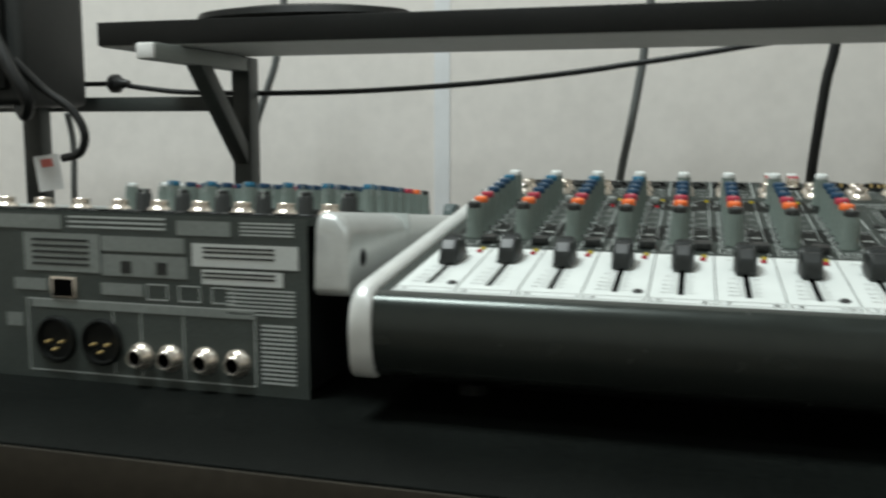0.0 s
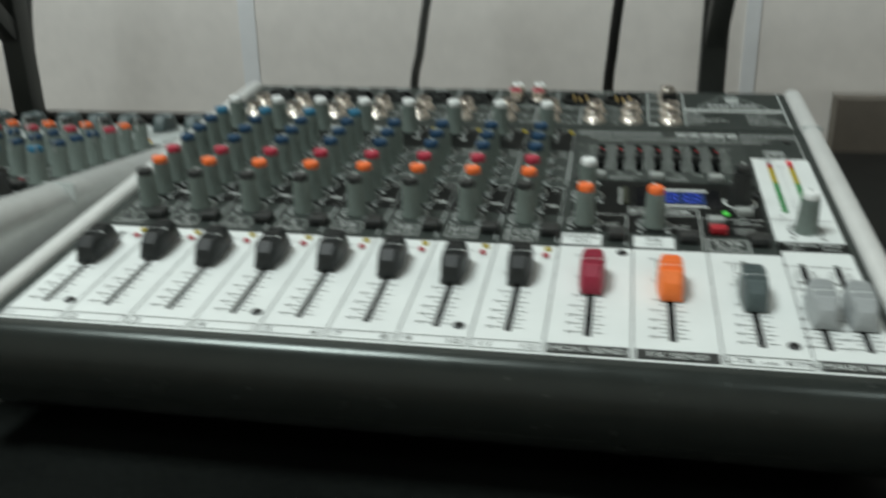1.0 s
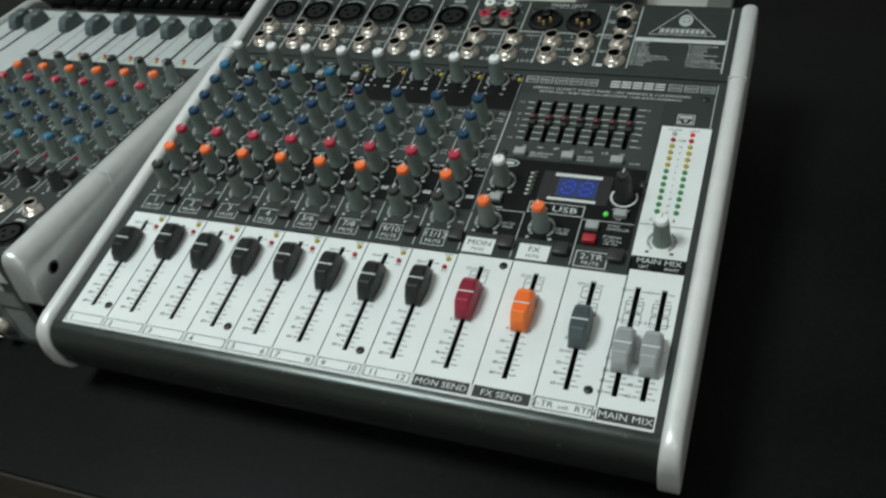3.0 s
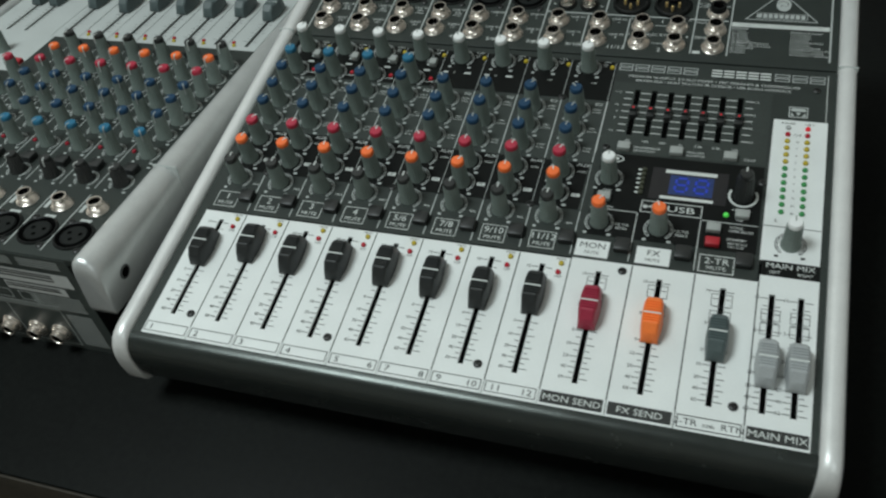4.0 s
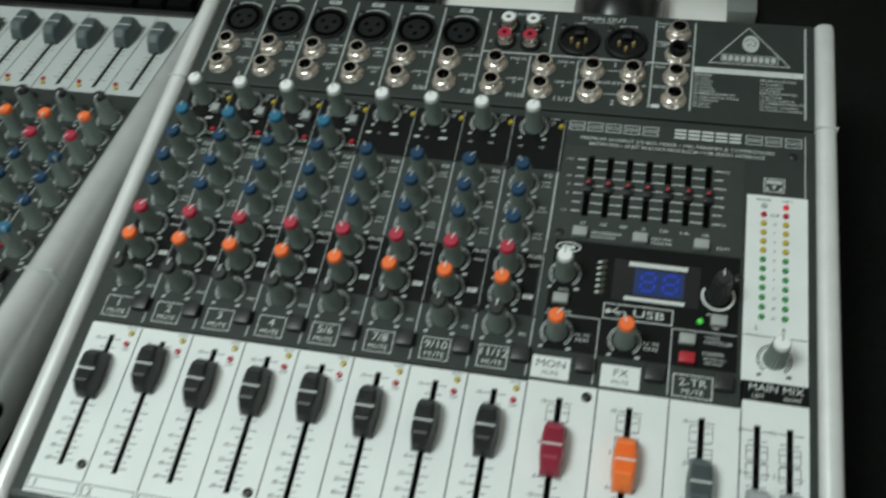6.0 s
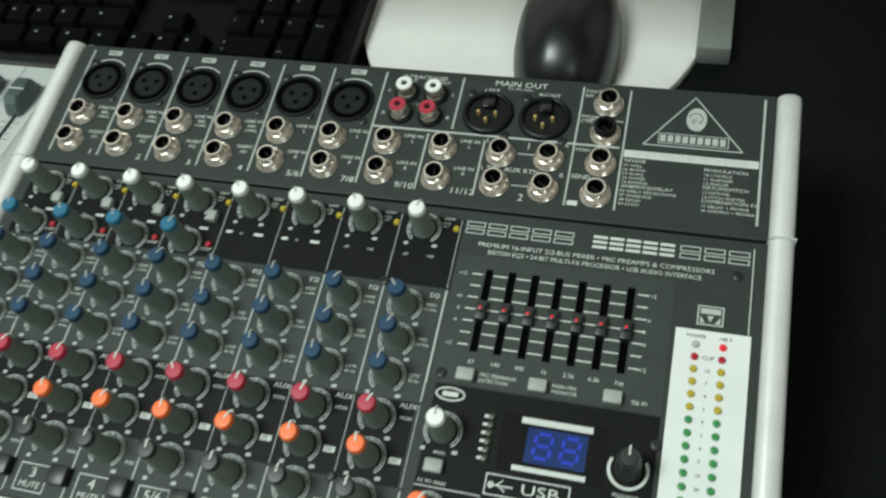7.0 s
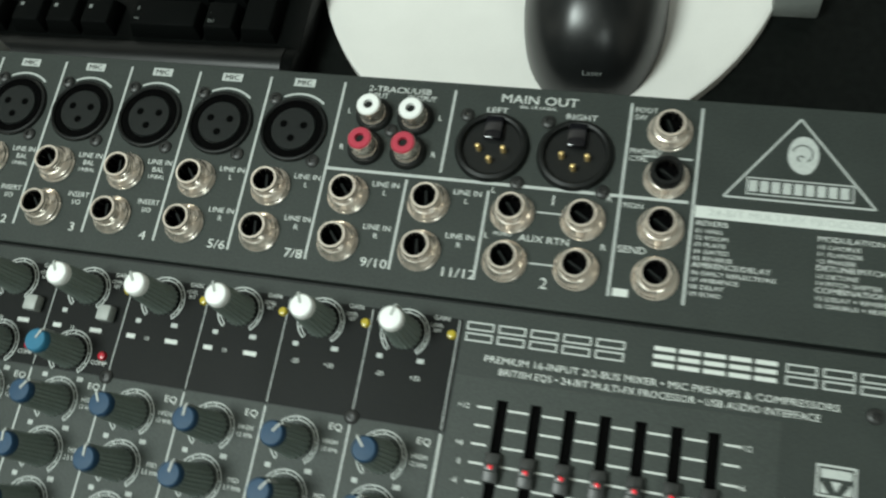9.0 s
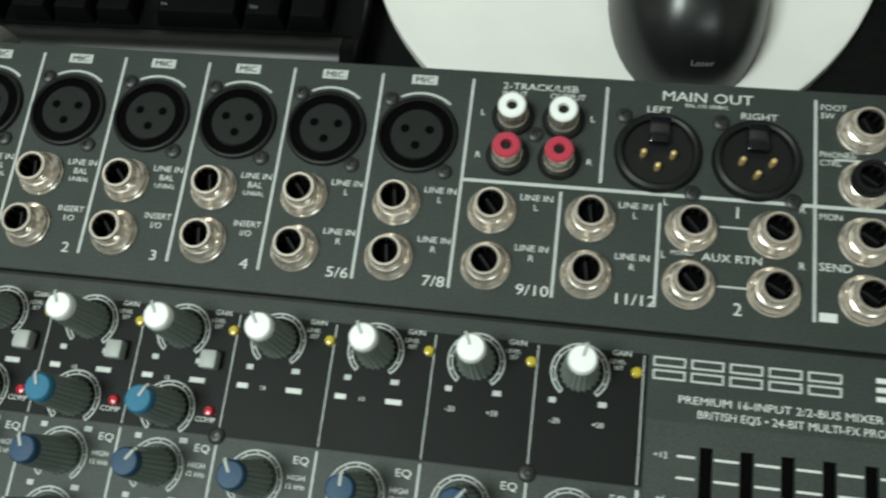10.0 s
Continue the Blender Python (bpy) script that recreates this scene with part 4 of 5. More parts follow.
xlr_out(console, 0.2221, 0.2792), xlr_out(console, 0.2486, 0.2789)


def socket_lines(bm):
    for k in range(7):
        x = 0.0065 + 0.02700 * k
        rect(bm, x - 0.0004, x + 0.0004, 0.2352, 0.2985, Z)
    rect(bm, 0.1685, 0.2840, 0.2665, 0.2675, Z)
    for x, y0, y1 in ((0.2070, 0.2690, 0.2985), (0.2640, 0.2352, 0.2985), (0.2855, 0.2352, 0.2985), (0.1965, 0.2352, 0.2655), (0.2235, 0.2352, 0.2645)):
        rect(bm, x - 0.0004, x + 0.0004, y0, y1, Z)
    rect(bm, 0.3434, 0.3444, 0.2350, 0.2990, Z)
    rect(bm, 0.2690, 0.2840, 0.2806, 0.2812, Z)
    rect(bm, 0.2395, 0.2475, 0.2588, 0.2593, Z), rect(bm, 0.2395, 0.2475, 0.2422, 0.2427, Z)


printed(console, "print_grey", socket_lines)


def socket_words(bm):
    for k, x in enumerate(JX):
        words(bm, "LINE IN", x + 0.0120, 0.2622, 0.0018, Z, wide=1.1)
        words(bm, "BAL" if k < 4 else "L", x + 0.0120, 0.2594, 0.0018, Z)
        if k < 4:
            words(bm, "UNBAL", x + 0.0120, 0.2570, 0.0014, Z), words(bm, "INSERT", x + 0.0120, 0.2475, 0.0018, Z), words(bm, "I/O", x + 0.0120, 0.2447, 0.0018, Z)
        else:
            words(bm, "LINE IN", x + 0.0120, 0.2475, 0.0018, Z, wide=1.1), words(bm, "R", x + 0.0120, 0.2447, 0.0018, Z)
        words(bm, NAMES[k], x + 0.0132, 0.2352, 0.0030, Z, wide=1.2)
    words(bm, "2-TRACK/USB", 0.1880, 0.2960, 0.0021, Z, wide=1.2), words(bm, "INPUT", 0.1808, 0.2937, 0.0018, Z), words(bm, "OUTPUT", 0.1960, 0.2937, 0.0018, Z)
    for x, y, t in ((0.1722, 0.2872, "L"), (0.2035, 0.2872, "L"), (0.1722, 0.2740, "R"), (0.2035, 0.2740, "R")):
        words(bm, t, x, y, 0.0019, Z)
    words(bm, "MAIN OUT", 0.2348, 0.2955, 0.0030, Z, wide=1.2), words(bm, "BAL OR UNBAL", 0.2348, 0.2938, 0.0011, Z, wide=1.1)
    words(bm, "LEFT", 0.2218, 0.2915, 0.0020, Z, wide=1.2), words(bm, "RIGHT", 0.2490, 0.2912, 0.0020, Z, wide=1.2)
    words(bm, "FOOT", 0.2652, 0.2955, 0.0018, Z, "LEFT"), words(bm, "SW", 0.2652, 0.2930, 0.0018, Z, "LEFT")
    words(bm, "PHONES/", 0.2650, 0.2815, 0.0017, Z, "LEFT"), words(bm, "CTRL", 0.2650, 0.2790, 0.0017, Z, "LEFT")
    words(bm, "1", 0.2440, 0.2618, 0.0034, Z), words(bm, "2", 0.2448, 0.2350, 0.0034, Z), words(bm, "AUX RTN", 0.2430, 0.2492, 0.0022, Z, wide=1.15)
    words(bm, "L", 0.2250, 0.2640, 0.0020, Z), words(bm, "R", 0.2608, 0.2648, 0.0020, Z), words(bm, "L", 0.2250, 0.2490, 0.0020, Z), words(bm, "R", 0.2608, 0.2490, 0.0020, Z)
    words(bm, "MONO", 0.2300, 0.2502, 0.0013, Z)
    words(bm, "MON", 0.2650, 0.2634, 0.0018, Z, "LEFT"), words(bm, "SEND", 0.2650, 0.2492, 0.0022, Z, "LEFT", 1.1)
    rect(bm, 0.2652, 0.2697, 0.2355, 0.2379, Z)


printed(console, "print_white", socket_words)
printed(console, "print_white", lambda bm: rect(bm, 0.2862, 0.3430, 0.2626, 0.2664, Z), "label_plate")
printed(console, "print_grey", lambda bm: words(bm, "24-BIT MULTI-FX PROCESSOR", 0.3146, 0.2636, 0.0021, 2 * Z, wide=1.25))


def effect_list(bm):
    left = (("REVERB", 0), ("01 HALL", 1), ("02 ROOM", 1), ("03 PLATE", 1), ("04 GATED", 1), ("05 REVERSE", 1), ("AMBIENCE/DELAY", 0), ("06 EARLY REFLECTIONS", 1), ("07 AMBIENCE", 1), ("08 DELAY", 1), ("09 ECHO", 1))
    right = (("MODULATION", 0), ("10 CHORUS", 1), ("11 FLANGER", 1), ("12 PHASER", 1), ("DETUNE/PITCH", 0), ("13 DETUNE", 1), ("14 PITCH SHIFTER", 1), ("COMBINATION FX", 0), ("15 DELAY + REVERB", 1), ("16 CHORUS + REVERB", 1))
    for x, rows, y in ((0.2868, left, 0.2602), (0.3208, right, 0.2590)):
        for t, small in rows:
            words(bm, t, x, y, 0.0013 if small else 0.0016, Z, "LEFT", 1.2)
            y -= 0.00215 if small else 0.0023


printed(console, "print_white", effect_list)
for x, y in ((0.0280, 0.0007), (0.1094, 0.0007), (0.1906, 0.0004), (0.3115, 0.0010), (0.2505, 0.0674), (0.3380, 0.2110), (0.2275, 0.1520), (0.1945, 0.1888), (0.1120, 0.1888), (0.3140, 0.1370), (0.0305, 0.1040), (0.1120, 0.1040), (0.1935, 0.1040), (0.1878, 0.2822)):
    at(part("screw", SCREW_HEAD, "", console, "dark panel screw"), x, y, 0.0, x * 5000)


# ---- the second console, turned round, its back to the desk's front ----
SECOND = pose(-0.034, 0.003, DESK_Z + 0.060 + 0.0275, -5.5, 0, 0)
second = empty("mixing_console", SECOND, "wide dark mixing console, its rear sockets facing the desk's front", "mixer", "mixing consoles")
LEFT = -0.246
bm = bmesh.new()
sweep(bm, [(0.0, -0.004), (0.0078, -0.0835), (0.300, -0.0560), (0.322, -0.030), (0.322, -0.004)], LEFT, -0.0085)
part("chassis", bm, "chassis", second, "black steel chassis", smooth=False)
for fx, fy in ((-0.03, 0.03), (-0.215, 0.03), (-0.03, 0.27), (-0.215, 0.27)):
    bm = bmesh.new()
    lathe(bm, [(0.0, 0.0), (0.008, 0.0), (0.009, 0.012), (0.0, 0.012)], seg=16)
    part("rubber_foot", bm, "cap_black", second).matrix_basis = pose(fx, fy, -0.0879 + fy * 0.0963, 5.5, 0, 0)
for x0, x1, slots in ((-0.1802, -0.1550, (-0.1705,)), (LEFT, -0.1805, (-0.2085, -0.2255))):
    bm = bmesh.new()
    plate(bm, x0 + 0.0002, x1, 0.2255, 0.3090, -0.0012, 0.0, [(x - 0.0014, x + 0.0014, 0.2310, 0.2960) for x in slots])
    part("fader_strip", bm, "pale", second, "white bus fader strip with its dimmer light painted in", smooth=False)
    for x in slots:
        fader(second, x, 0.2815, "slate")
        printed(second, "print_black", lambda bm, x=x: [(rect(bm, x - 0.0048, x - 0.0019, 0.2378 + i * 0.0043, 0.2382 + i * 0.0043, Z), rect(bm, x + 0.0019, x + 0.0048, 0.2378 + i * 0.0043, 0.2382 + i * 0.0043, Z)) for i in range(14)])
bm = bmesh.new()
box(bm, LEFT + 0.0002, -0.1762, 0.1740, 0.2253, -0.0030, 0.0002, 0.0001)
part("meter_panel", bm, "pale", second, "white master panel with its dimmer light painted in", smooth=False)
at(part("button", BUTTON["btn_red"], "", second, "dark red button"), -0.1800, 0.1850)
for x, y, c in ((-0.1660, 0.1662, "red"), (-0.1660, 0.1480, "white"), (-0.1660, 0.1290, "white"), (-0.2050, 0.1500, "white"), (-0.2050, 0.2000, "white")):
    knob(second, x, y, c, 170, SCALE_ON_WHITE if y > 0.19 else SCALE)
bm = bmesh.new()
box(bm, LEFT, -0.0025, -0.0005, 0.1740, -0.004, 0.0)
box(bm, -0.1760, -0.0025, 0.1740, 0.2255, -0.004, 0.0)
part("control_plate", bm, "panel", second, "charcoal control plate", smooth=False)
U = [-0.0135 - 0.0252 * k for k in range(6)]
for k, x in enumerate(U):
    bm = bmesh.new()
    plate(bm, x - 0.0155 + 0.0002, x + 0.0097 - 0.0002, 0.2255, 0.3090, -0.0012, 0.0, [(x - 0.0014, x + 0.0014, 0.2310, 0.2960)])
    part("fader_strip", bm, "pale", second, "white fader strip with its dimmer light painted in", smooth=False)
bm = bmesh.new()
sweep(bm, [(0.309, -0.004), (0.309, 0.0), (0.314, -0.001), (0.320, -0.006), (0.324, -0.014), (0.322, -0.028), (0.309, -0.030)], LEFT, -0.0025)
part("front_lip", bm, "lip", second, "rounded gunmetal lip", angle=50)
BACK = [(-0.0036, -0.0050, -0.0320), (-0.0032, -0.0010, -0.0345), (-0.0018, 0.0018, -0.0358), (0.0010, 0.0030, -0.0360), (0.0040, 0.0030, -0.0360), (0.10, 0.0030, -0.0360), (0.20, 0.0030, -0.0360), (0.319, 0.0030, -0.0360), (0.322, 0.0030, -0.0360), (0.332, 0.0000, -0.0340), (0.338, -0.0080, -0.0290)]
rl = rail(second, -0.0025, 0.0140, "rail_dark", BACK, 0.0850, "satin silver side rail", 0.0035, 0.0125)
rail(second, LEFT - 0.0165, LEFT, "rail_dark", BACK, 0.0850, "satin silver side rail", 0.0125, 0.0035)
bm = bmesh.new()
lathe(bm, [(0.0030, 0.0), (0.0036, 0.0004), (0.0044, 0.0002), (0.0044, 0.0)], seg=20)
part("screw_hole", bm, "steel", rl).matrix_basis = pose(0.0138, 0.0150, -0.0185, 0, 90, 0)
# black disc paints the shade inside the screw hole
bm = bmesh.new()
lathe(bm, [(0.0032, 0.0002), (0.0, 0.0002)], seg=16)
part("screw_hole", bm, "hole", rl).matrix_basis = pose(0.0140, 0.0150, -0.0185, 0, 90, 0)

random.seed(9)
for k, x in enumerate(U):
    for y, c in ((0.2030, "black"), (0.1845, "orange"), (0.1678, "red"), (0.1500, "blue"), (0.1340, "blue"), (0.1168, "blue"), (0.0968, "sky")):
        knob(second, x, y, c, 180 + random.uniform(-50, 50))
    kb = knob(second, x - 0.001, 0.0675, "black", 180 + random.uniform(-40, 40), SCALE, True)
    kb.scale = (0.95, 0.95, 0.70)
    at(part("mute_button", MUTE_BUTTON, "", second, "black button"), x - 0.0015, 0.0795)
    at(part("mute_button", MUTE_BUTTON, "", second, "black button"), x - 0.0105, 0.2145)
    at(part("led", LED_DOME["red"], "", second, "red clip light"), x - 0.0115, 0.2350)
    at(part("led", LED_DOME["yellow"], "", second, "yellow light"), x - 0.0095, 0.2310)
    at(part("led", LED_DOME["red_dim"], "", second, "dim red light"), x - 0.0115, 0.0985)
    f = fader(second, x, (0.2800, 0.2830, 0.2790, 0.2815, 0.2835, 0.2780, 0.2810, 0.2795)[k % 8], "slate")

    def draw(bm, x=x):
        for i in range(14):
            y = 0.2380 + i * 0.0043
            w = 0.0056 if i % 3 == 0 else 0.0040
            rect(bm, x - w, x - 0.0019, y - 0.0002, y + 0.0002, Z), rect(bm, x + 0.0019, x + w, y - 0.0002, y + 0.0002, Z)
        rect(bm, x - 0.0154, x - 0.0151, 0.2260, 0.3080, Z)
    printed(second, "print_black", draw)
    printed(second, "print_grey", lambda bm, x=x: (rect(bm, x - 0.0157, x - 0.0151, 0.0600, 0.2240, Z), rect(bm, x - 0.0115, x - 0.0090, 0.1480, 0.1496, Z), rect(bm, x - 0.0115, x - 0.0090, 0.1320, 0.1336, Z), rect(bm, x - 0.0120, x - 0.0088, 0.0690, 0.0706, Z), rect(bm, x + 0.0060, x + 0.0085, 0.0840, 0.0852, Z)))

# sockets along its back edge
for k in range(9):
    xs = -0.0148 - 0.0248 * k
    jack(second, xs, 0.0425)
    xlr_in(second, xs, 0.0185)
    printed(second, "print_grey", lambda bm, xs=xs: (rect(bm, xs - 0.0129, xs - 0.0121, 0.004, 0.0540, Z), rect(bm, xs - 0.0045, xs + 0.0030, 0.0305, 0.0328, Z), rect(bm, xs - 0.0105, xs - 0.0080, 0.0380, 0.0450, Z)))

# rear of the second console: sockets and printed plates on the upright face
UP = pose(-0.0030, -0.0008, -0.0012, 95.5, 0, 0) @ Matrix.Diagonal((1.0, 1.03, 1.0, 1.0))


def rear(draw, mat, name="label_plate", label=""):
    bm = bmesh.new()
    draw(bm)
    bm.transform(UP)
    ob = part(name, bm, mat, second, label, smooth=False)
    return tagged(ob, label, kind="stuff") if name == "legend" else ob


rear(lambda bm: box(bm, LEFT, -0.0055, -0.0840, 0.0002, -0.0008, 0.0), "rear", "rear_plate", "dark rear plate with sockets and rating labels")


for x0, x1, y0, y1, mat in ((-0.066, -0.010, -0.0235, -0.0125, "sticker"), (-0.061, -0.018, -0.0318, -0.0248, "sticker"), (-0.163, -0.118, -0.0290, -0.0100, "sticker_grey"),
                            (-0.117, -0.069, -0.0300, -0.0195, "sticker_grey"), (-0.117, -0.070, -0.0178, -0.0105, "sticker_grey"), (-0.160, -0.033, -0.0475, -0.0435, "sticker_grey"),
                            (-0.185, -0.140, -0.0080, -0.0010, "sticker_grey"), (-0.074, -0.045, -0.0090, -0.0020, "sticker_grey"), (-0.118, -0.094, -0.0395, -0.0335, "sticker_grey"),
                            (-0.170, -0.150, -0.0390, -0.0330, "sticker_grey"), (-0.238, -0.205, -0.0300, -0.0100, "sticker_grey"), (-0.176, -0.166, -0.0580, -0.0510, "sticker_grey")):
    rear(lambda bm, r=(x0, x1, y0, y1): rect(bm, *r, 0.0004), mat)


def rear_bars(bm):
    for i in range(7):
        rect(bm, -0.048, -0.012, -0.0340 - 0.0019 * i, -0.0332 - 0.0019 * i, 0.0004)
    for i in range(14):
        rect(bm, -0.030, -0.012, -0.0505 - 0.0021 * i, -0.0495 - 0.0021 * i, 0.0004)
    for i in range(4):
        rect(bm, -0.040, -0.012, -0.0028 - 0.0018 * i, -0.0020 - 0.0018 * i, 0.0004)
    for x in (-0.092, -0.074, -0.056):
        outline(bm, x, x + 0.012, -0.0410, -0.0330, 0.0006, 0.0004)
    outline(bm, -0.163, -0.033, -0.0800, -0.0430, 0.0006, 0.0003)
    for x in (-0.112, -0.096, -0.072):
        rect(bm, x - 0.0003, x + 0.0003, -0.0790, -0.0480, 0.0004)
    for i in range(3):
        rect(bm, -0.136, -0.080, -0.0022 - 0.0024 * i, -0.0012 - 0.0024 * i, 0.0004)


rear(rear_bars, "print_grey", "legend")


def rear_dark(bm):
    for y in (-0.0150, -0.0170, -0.0195, -0.0270, -0.0290):
        rect(bm, -0.060, -0.022, y, y + 0.0010, 0.0006)
    for i in range(5):
        rect(bm, -0.158, -0.124, -0.0260 + 0.0030 * i, -0.0248 + 0.0030 * i, 0.0006)
    rect(bm, -0.106, -0.100, -0.0285, -0.0225, 0.0006), rect(bm, -0.086, -0.080, -0.0285, -0.0225, 0.0006)


rear(rear_dark, "print_black", "legend")
bm = bmesh.new()
box(bm, -0.1475, -0.1325, -0.0425, -0.0315, 0.0, 0.0012, 0.0004)
bm.transform(UP)
usb = part("data_socket", bm, "nickel", second, "square metal data socket")
# black plate paints the shade inside the data socket
bm = bmesh.new()
box(bm, -0.1460, -0.1340, -0.0412, -0.0328, 0.0011, 0.0014)
bm.transform(UP)
part("socket_hole", bm, "hole", usb)


def on_rear(ob, x, y):
    ob.matrix_basis = UP @ pose(x, y, 0)


for x in (-0.146, -0.119):
    c = part("output_socket", XLR_CUP, "", second, "black output socket with three gold pins")
    on_rear(c, x, -0.0635)
    for qx, qy in ((-0.0040, -0.0010), (0.0040, -0.0010), (0, -0.0048)):
        at(part("pin", XLR_PIN, "", c), qx, qy)
for x in (-0.0965, -0.0800, -0.0605, -0.0430):
    j = part("jack_socket", JACK, "", second, "nickel jack socket")
    on_rear(j, x, -0.0690)
    part("socket_hole", JACK_HOLE, "", j)

# ---- the steel shelf over the back of the desk ----
stand = empty("desk_shelf", pose(0, 0, 0), "black-edged shelf on grey steel legs over the back of the desk", "shelf")
ZS = DESK_Z + 0.060 + 0.145
bm = bmesh.new()
box(bm, -0.412, 0.80, 0.362, 0.500, ZS + 0.001, ZS + 0.0225, 0.0006)
part("board", bm, "shelf_edge", stand, "black shelf board")
bm = bmesh.new()
box(bm, -0.410, 0.798, 0.364, 0.498, ZS, ZS + 0.001)
part("underside", bm, "shelf_under", stand, "pale unpainted underside", smooth=False)
for x in (-0.3335, 0.3225):
    bm = bmesh.new()
    box(bm, x - 0.0105, x + 0.0105, 0.490, 0.511, DESK_Z + 0.012, ZS - 0.001, 0.0012)
    part("post", bm, "stand", stand)
    bm = bmesh.new()
    box(bm, x - 0.0095, x + 0.0095, 0.3215, 0.511, ZS - 0.0155, ZS - 0.001, 0.0010)
    a = part("arm", bm, "foot", stand, "light grey shelf arm")
    bm = bmesh.new()
    box(bm, x - 0.0085, x + 0.0085, 0.3175, 0.3223, ZS - 0.0150, ZS - 0.0015, 0.0015)
    part("end_cap", bm, "tag", a, "white plastic end cap")
    bm = bmesh.new()
    box(bm, -0.0085, 0.0085, -0.008, 0.008, 0.0, 0.132, 0.0010)
    part("brace", bm, "stand", stand).matrix_basis = pose(x, 0.494, DESK_Z + 0.098, 43.0, 0, 0)
    bm = bmesh.new()
    box(bm, x - 0.0098, x + 0.0098, 0.4070, 0.513, DESK_Z, DESK_Z + 0.0135, 0.0012)
    part("foot", bm, "foot", stand, "light grey flat foot")
bm = bmesh.new()
box(bm, -0.85, -0.3440, 0.488, 0.504, DESK_Z + 0.060 + 0.0885, DESK_Z + 0.060 + 0.1040, 0.001)
part("crossbar", bm, "stand", stand)
bm = bmesh.new()
box(bm, -0.592, -0.568, 0.470, 0.487, DESK_Z, DESK_Z + 0.060 + 0.180, 0.001)
part("post", bm, "stand", stand)

# what stands on the shelf
mb = bmesh.new()
lathe(mb, [(0.0, 0.0), (0.105, 0.0), (0.108, 0.004), (0.104, 0.010), (0.070, 0.014), (0.0, 0.015)], seg=48)
base = thing("monitor_base", mb, "shelf_edge", "black oval monitor base standing on the shelf", "base")
base.matrix_basis = pose(-0.232, 0.425, ZS + 0.0225) @ Matrix.Diagonal((1.0, 0.55, 1.0, 1.0))

# box with cables at the desk's far corner
speaker = empty("equipment_case", pose(-0.5780, 0.418, DESK_Z + 0.060 + 0.092), "dark grey equipment case hung on the steel post", "case")
bm = bmesh.new()
box(bm, -0.075, 0.075, -0.05, 0.05, 0.0, 0.200, 0.008, 3)
part("body", bm, "speaker", speaker)
bm = bmesh.new()
box(bm, -0.060, 0.060, -0.056, -0.0505, 0.015, 0.185, 0.0025, 2)
part("front_panel", bm, "shelf_edge", speaker, "black front panel")


def hung(name, pts, r, mat, label, group="cables", shift=0.0):
    bm = tube(name, [(x + shift, y, DESK_Z + 0.060 + z) for x, y, z in pts], r, mat)
    return thing(name, bm, mat, label, "cable", group)


hung("cable", [(-0.66, 0.47, 0.118), (-0.58, 0.515, 0.120), (-0.510, 0.522, 0.1200), (-0.473, 0.522, 0.1155), (-0.417, 0.522, 0.1100), (-0.315, 0.522, 0.1080), (-0.205, 0.522, 0.1095), (-0.090, 0.522, 0.1155), (0.003, 0.522, 0.1240), (0.074, 0.522, 0.1330), (0.134, 0.522, 0.1410), (0.182, 0.522, 0.1480), (0.30, 0.522, 0.163), (0.45, 0.52, 0.168)], 0.0030, "cable", "black power cable hanging in a long curve behind the shelf")
hung("cable", [(-0.308, 0.555, 0.24), (-0.322, 0.555, 0.152), (-0.334, 0.555, 0.116), (-0.350, 0.555, 0.073), (-0.3585, 0.555, 0.018), (-0.362, 0.555, -0.08), (-0.350, 0.56, -0.40)], 0.0042, "cable_grey", "grey cable hanging behind the desk")
hung("cable", [(0.086, 0.555, 0.24), (0.078, 0.555, 0.153), (0.073, 0.555, 0.115), (0.067, 0.555, 0.078), (0.057, 0.555, 0.020), (0.048, 0.555, -0.06), (0.05, 0.56, -0.40)], 0.0042, "cable_grey", "grey cable hanging behind the desk")
hung("cable", [(0.264, 0.555, 0.24), (0.254, 0.555, 0.150), (0.248, 0.555, 0.118), (0.243, 0.555, 0.075), (0.238, 0.555, 0.020), (0.235, 0.555, -0.06), (0.24, 0.56, -0.40)], 0.0050, "cable", "dark cable hanging behind the desk")
hung("cable", [(-0.070, 0.02, -0.086), (-0.080, -0.045, -0.095), (-0.105, -0.060, -0.135), (-0.128, -0.060, -0.185), (-0.112, -0.058, -0.205), (-0.095, -0.050, -0.165), (-0.085, 0.00, -0.100), (-0.080, 0.03, -0.0865)], 0.0035, "cable", "black cable looped under the front of the desk")
hung("cable", [(-0.505, 0.36, 0.135), (-0.485, 0.375, 0.108), (-0.462, 0.385, 0.088), (-0.452, 0.39, 0.065), (-0.462, 0.395, 0.046), (-0.486, 0.40, 0.040)], 0.0042, "cable", "short black cable loop under the equipment case")
hung("cable", [(-0.545, 0.355, 0.200), (-0.520, 0.352, 0.160), (-0.502, 0.352, 0.125), (-0.492, 0.36, 0.098), (-0.504, 0.37, 0.082), (-0.52, 0.38, 0.095)], 0.0060, "cable", "thick black cable over the equipment case")
hung("cable", [(-0.502, 0.43, 0.085), (-0.504, 0.44, 0.055), (-0.506, 0.44, 0.0), (-0.508, 0.44, -0.0565)], 0.0032, "cable_grey", "grey cable running down to the desk")
pl = bmesh.new()
lathe(pl, [(0.0, 0.0), (0.007, 0.001), (0.0105, 0.005), (0.0105, 0.012), (0.006, 0.017), (0.0035, 0.026), (0.0, 0.026)], seg=20)
plug = thing("plug", pl, "cable", "round black cable plug beside the case", "plug")
plug.matrix_basis = pose(-0.5150, 0.5215, DESK_Z + 0.060 + 0.1205, 0, 90, 0)
tg = bmesh.new()
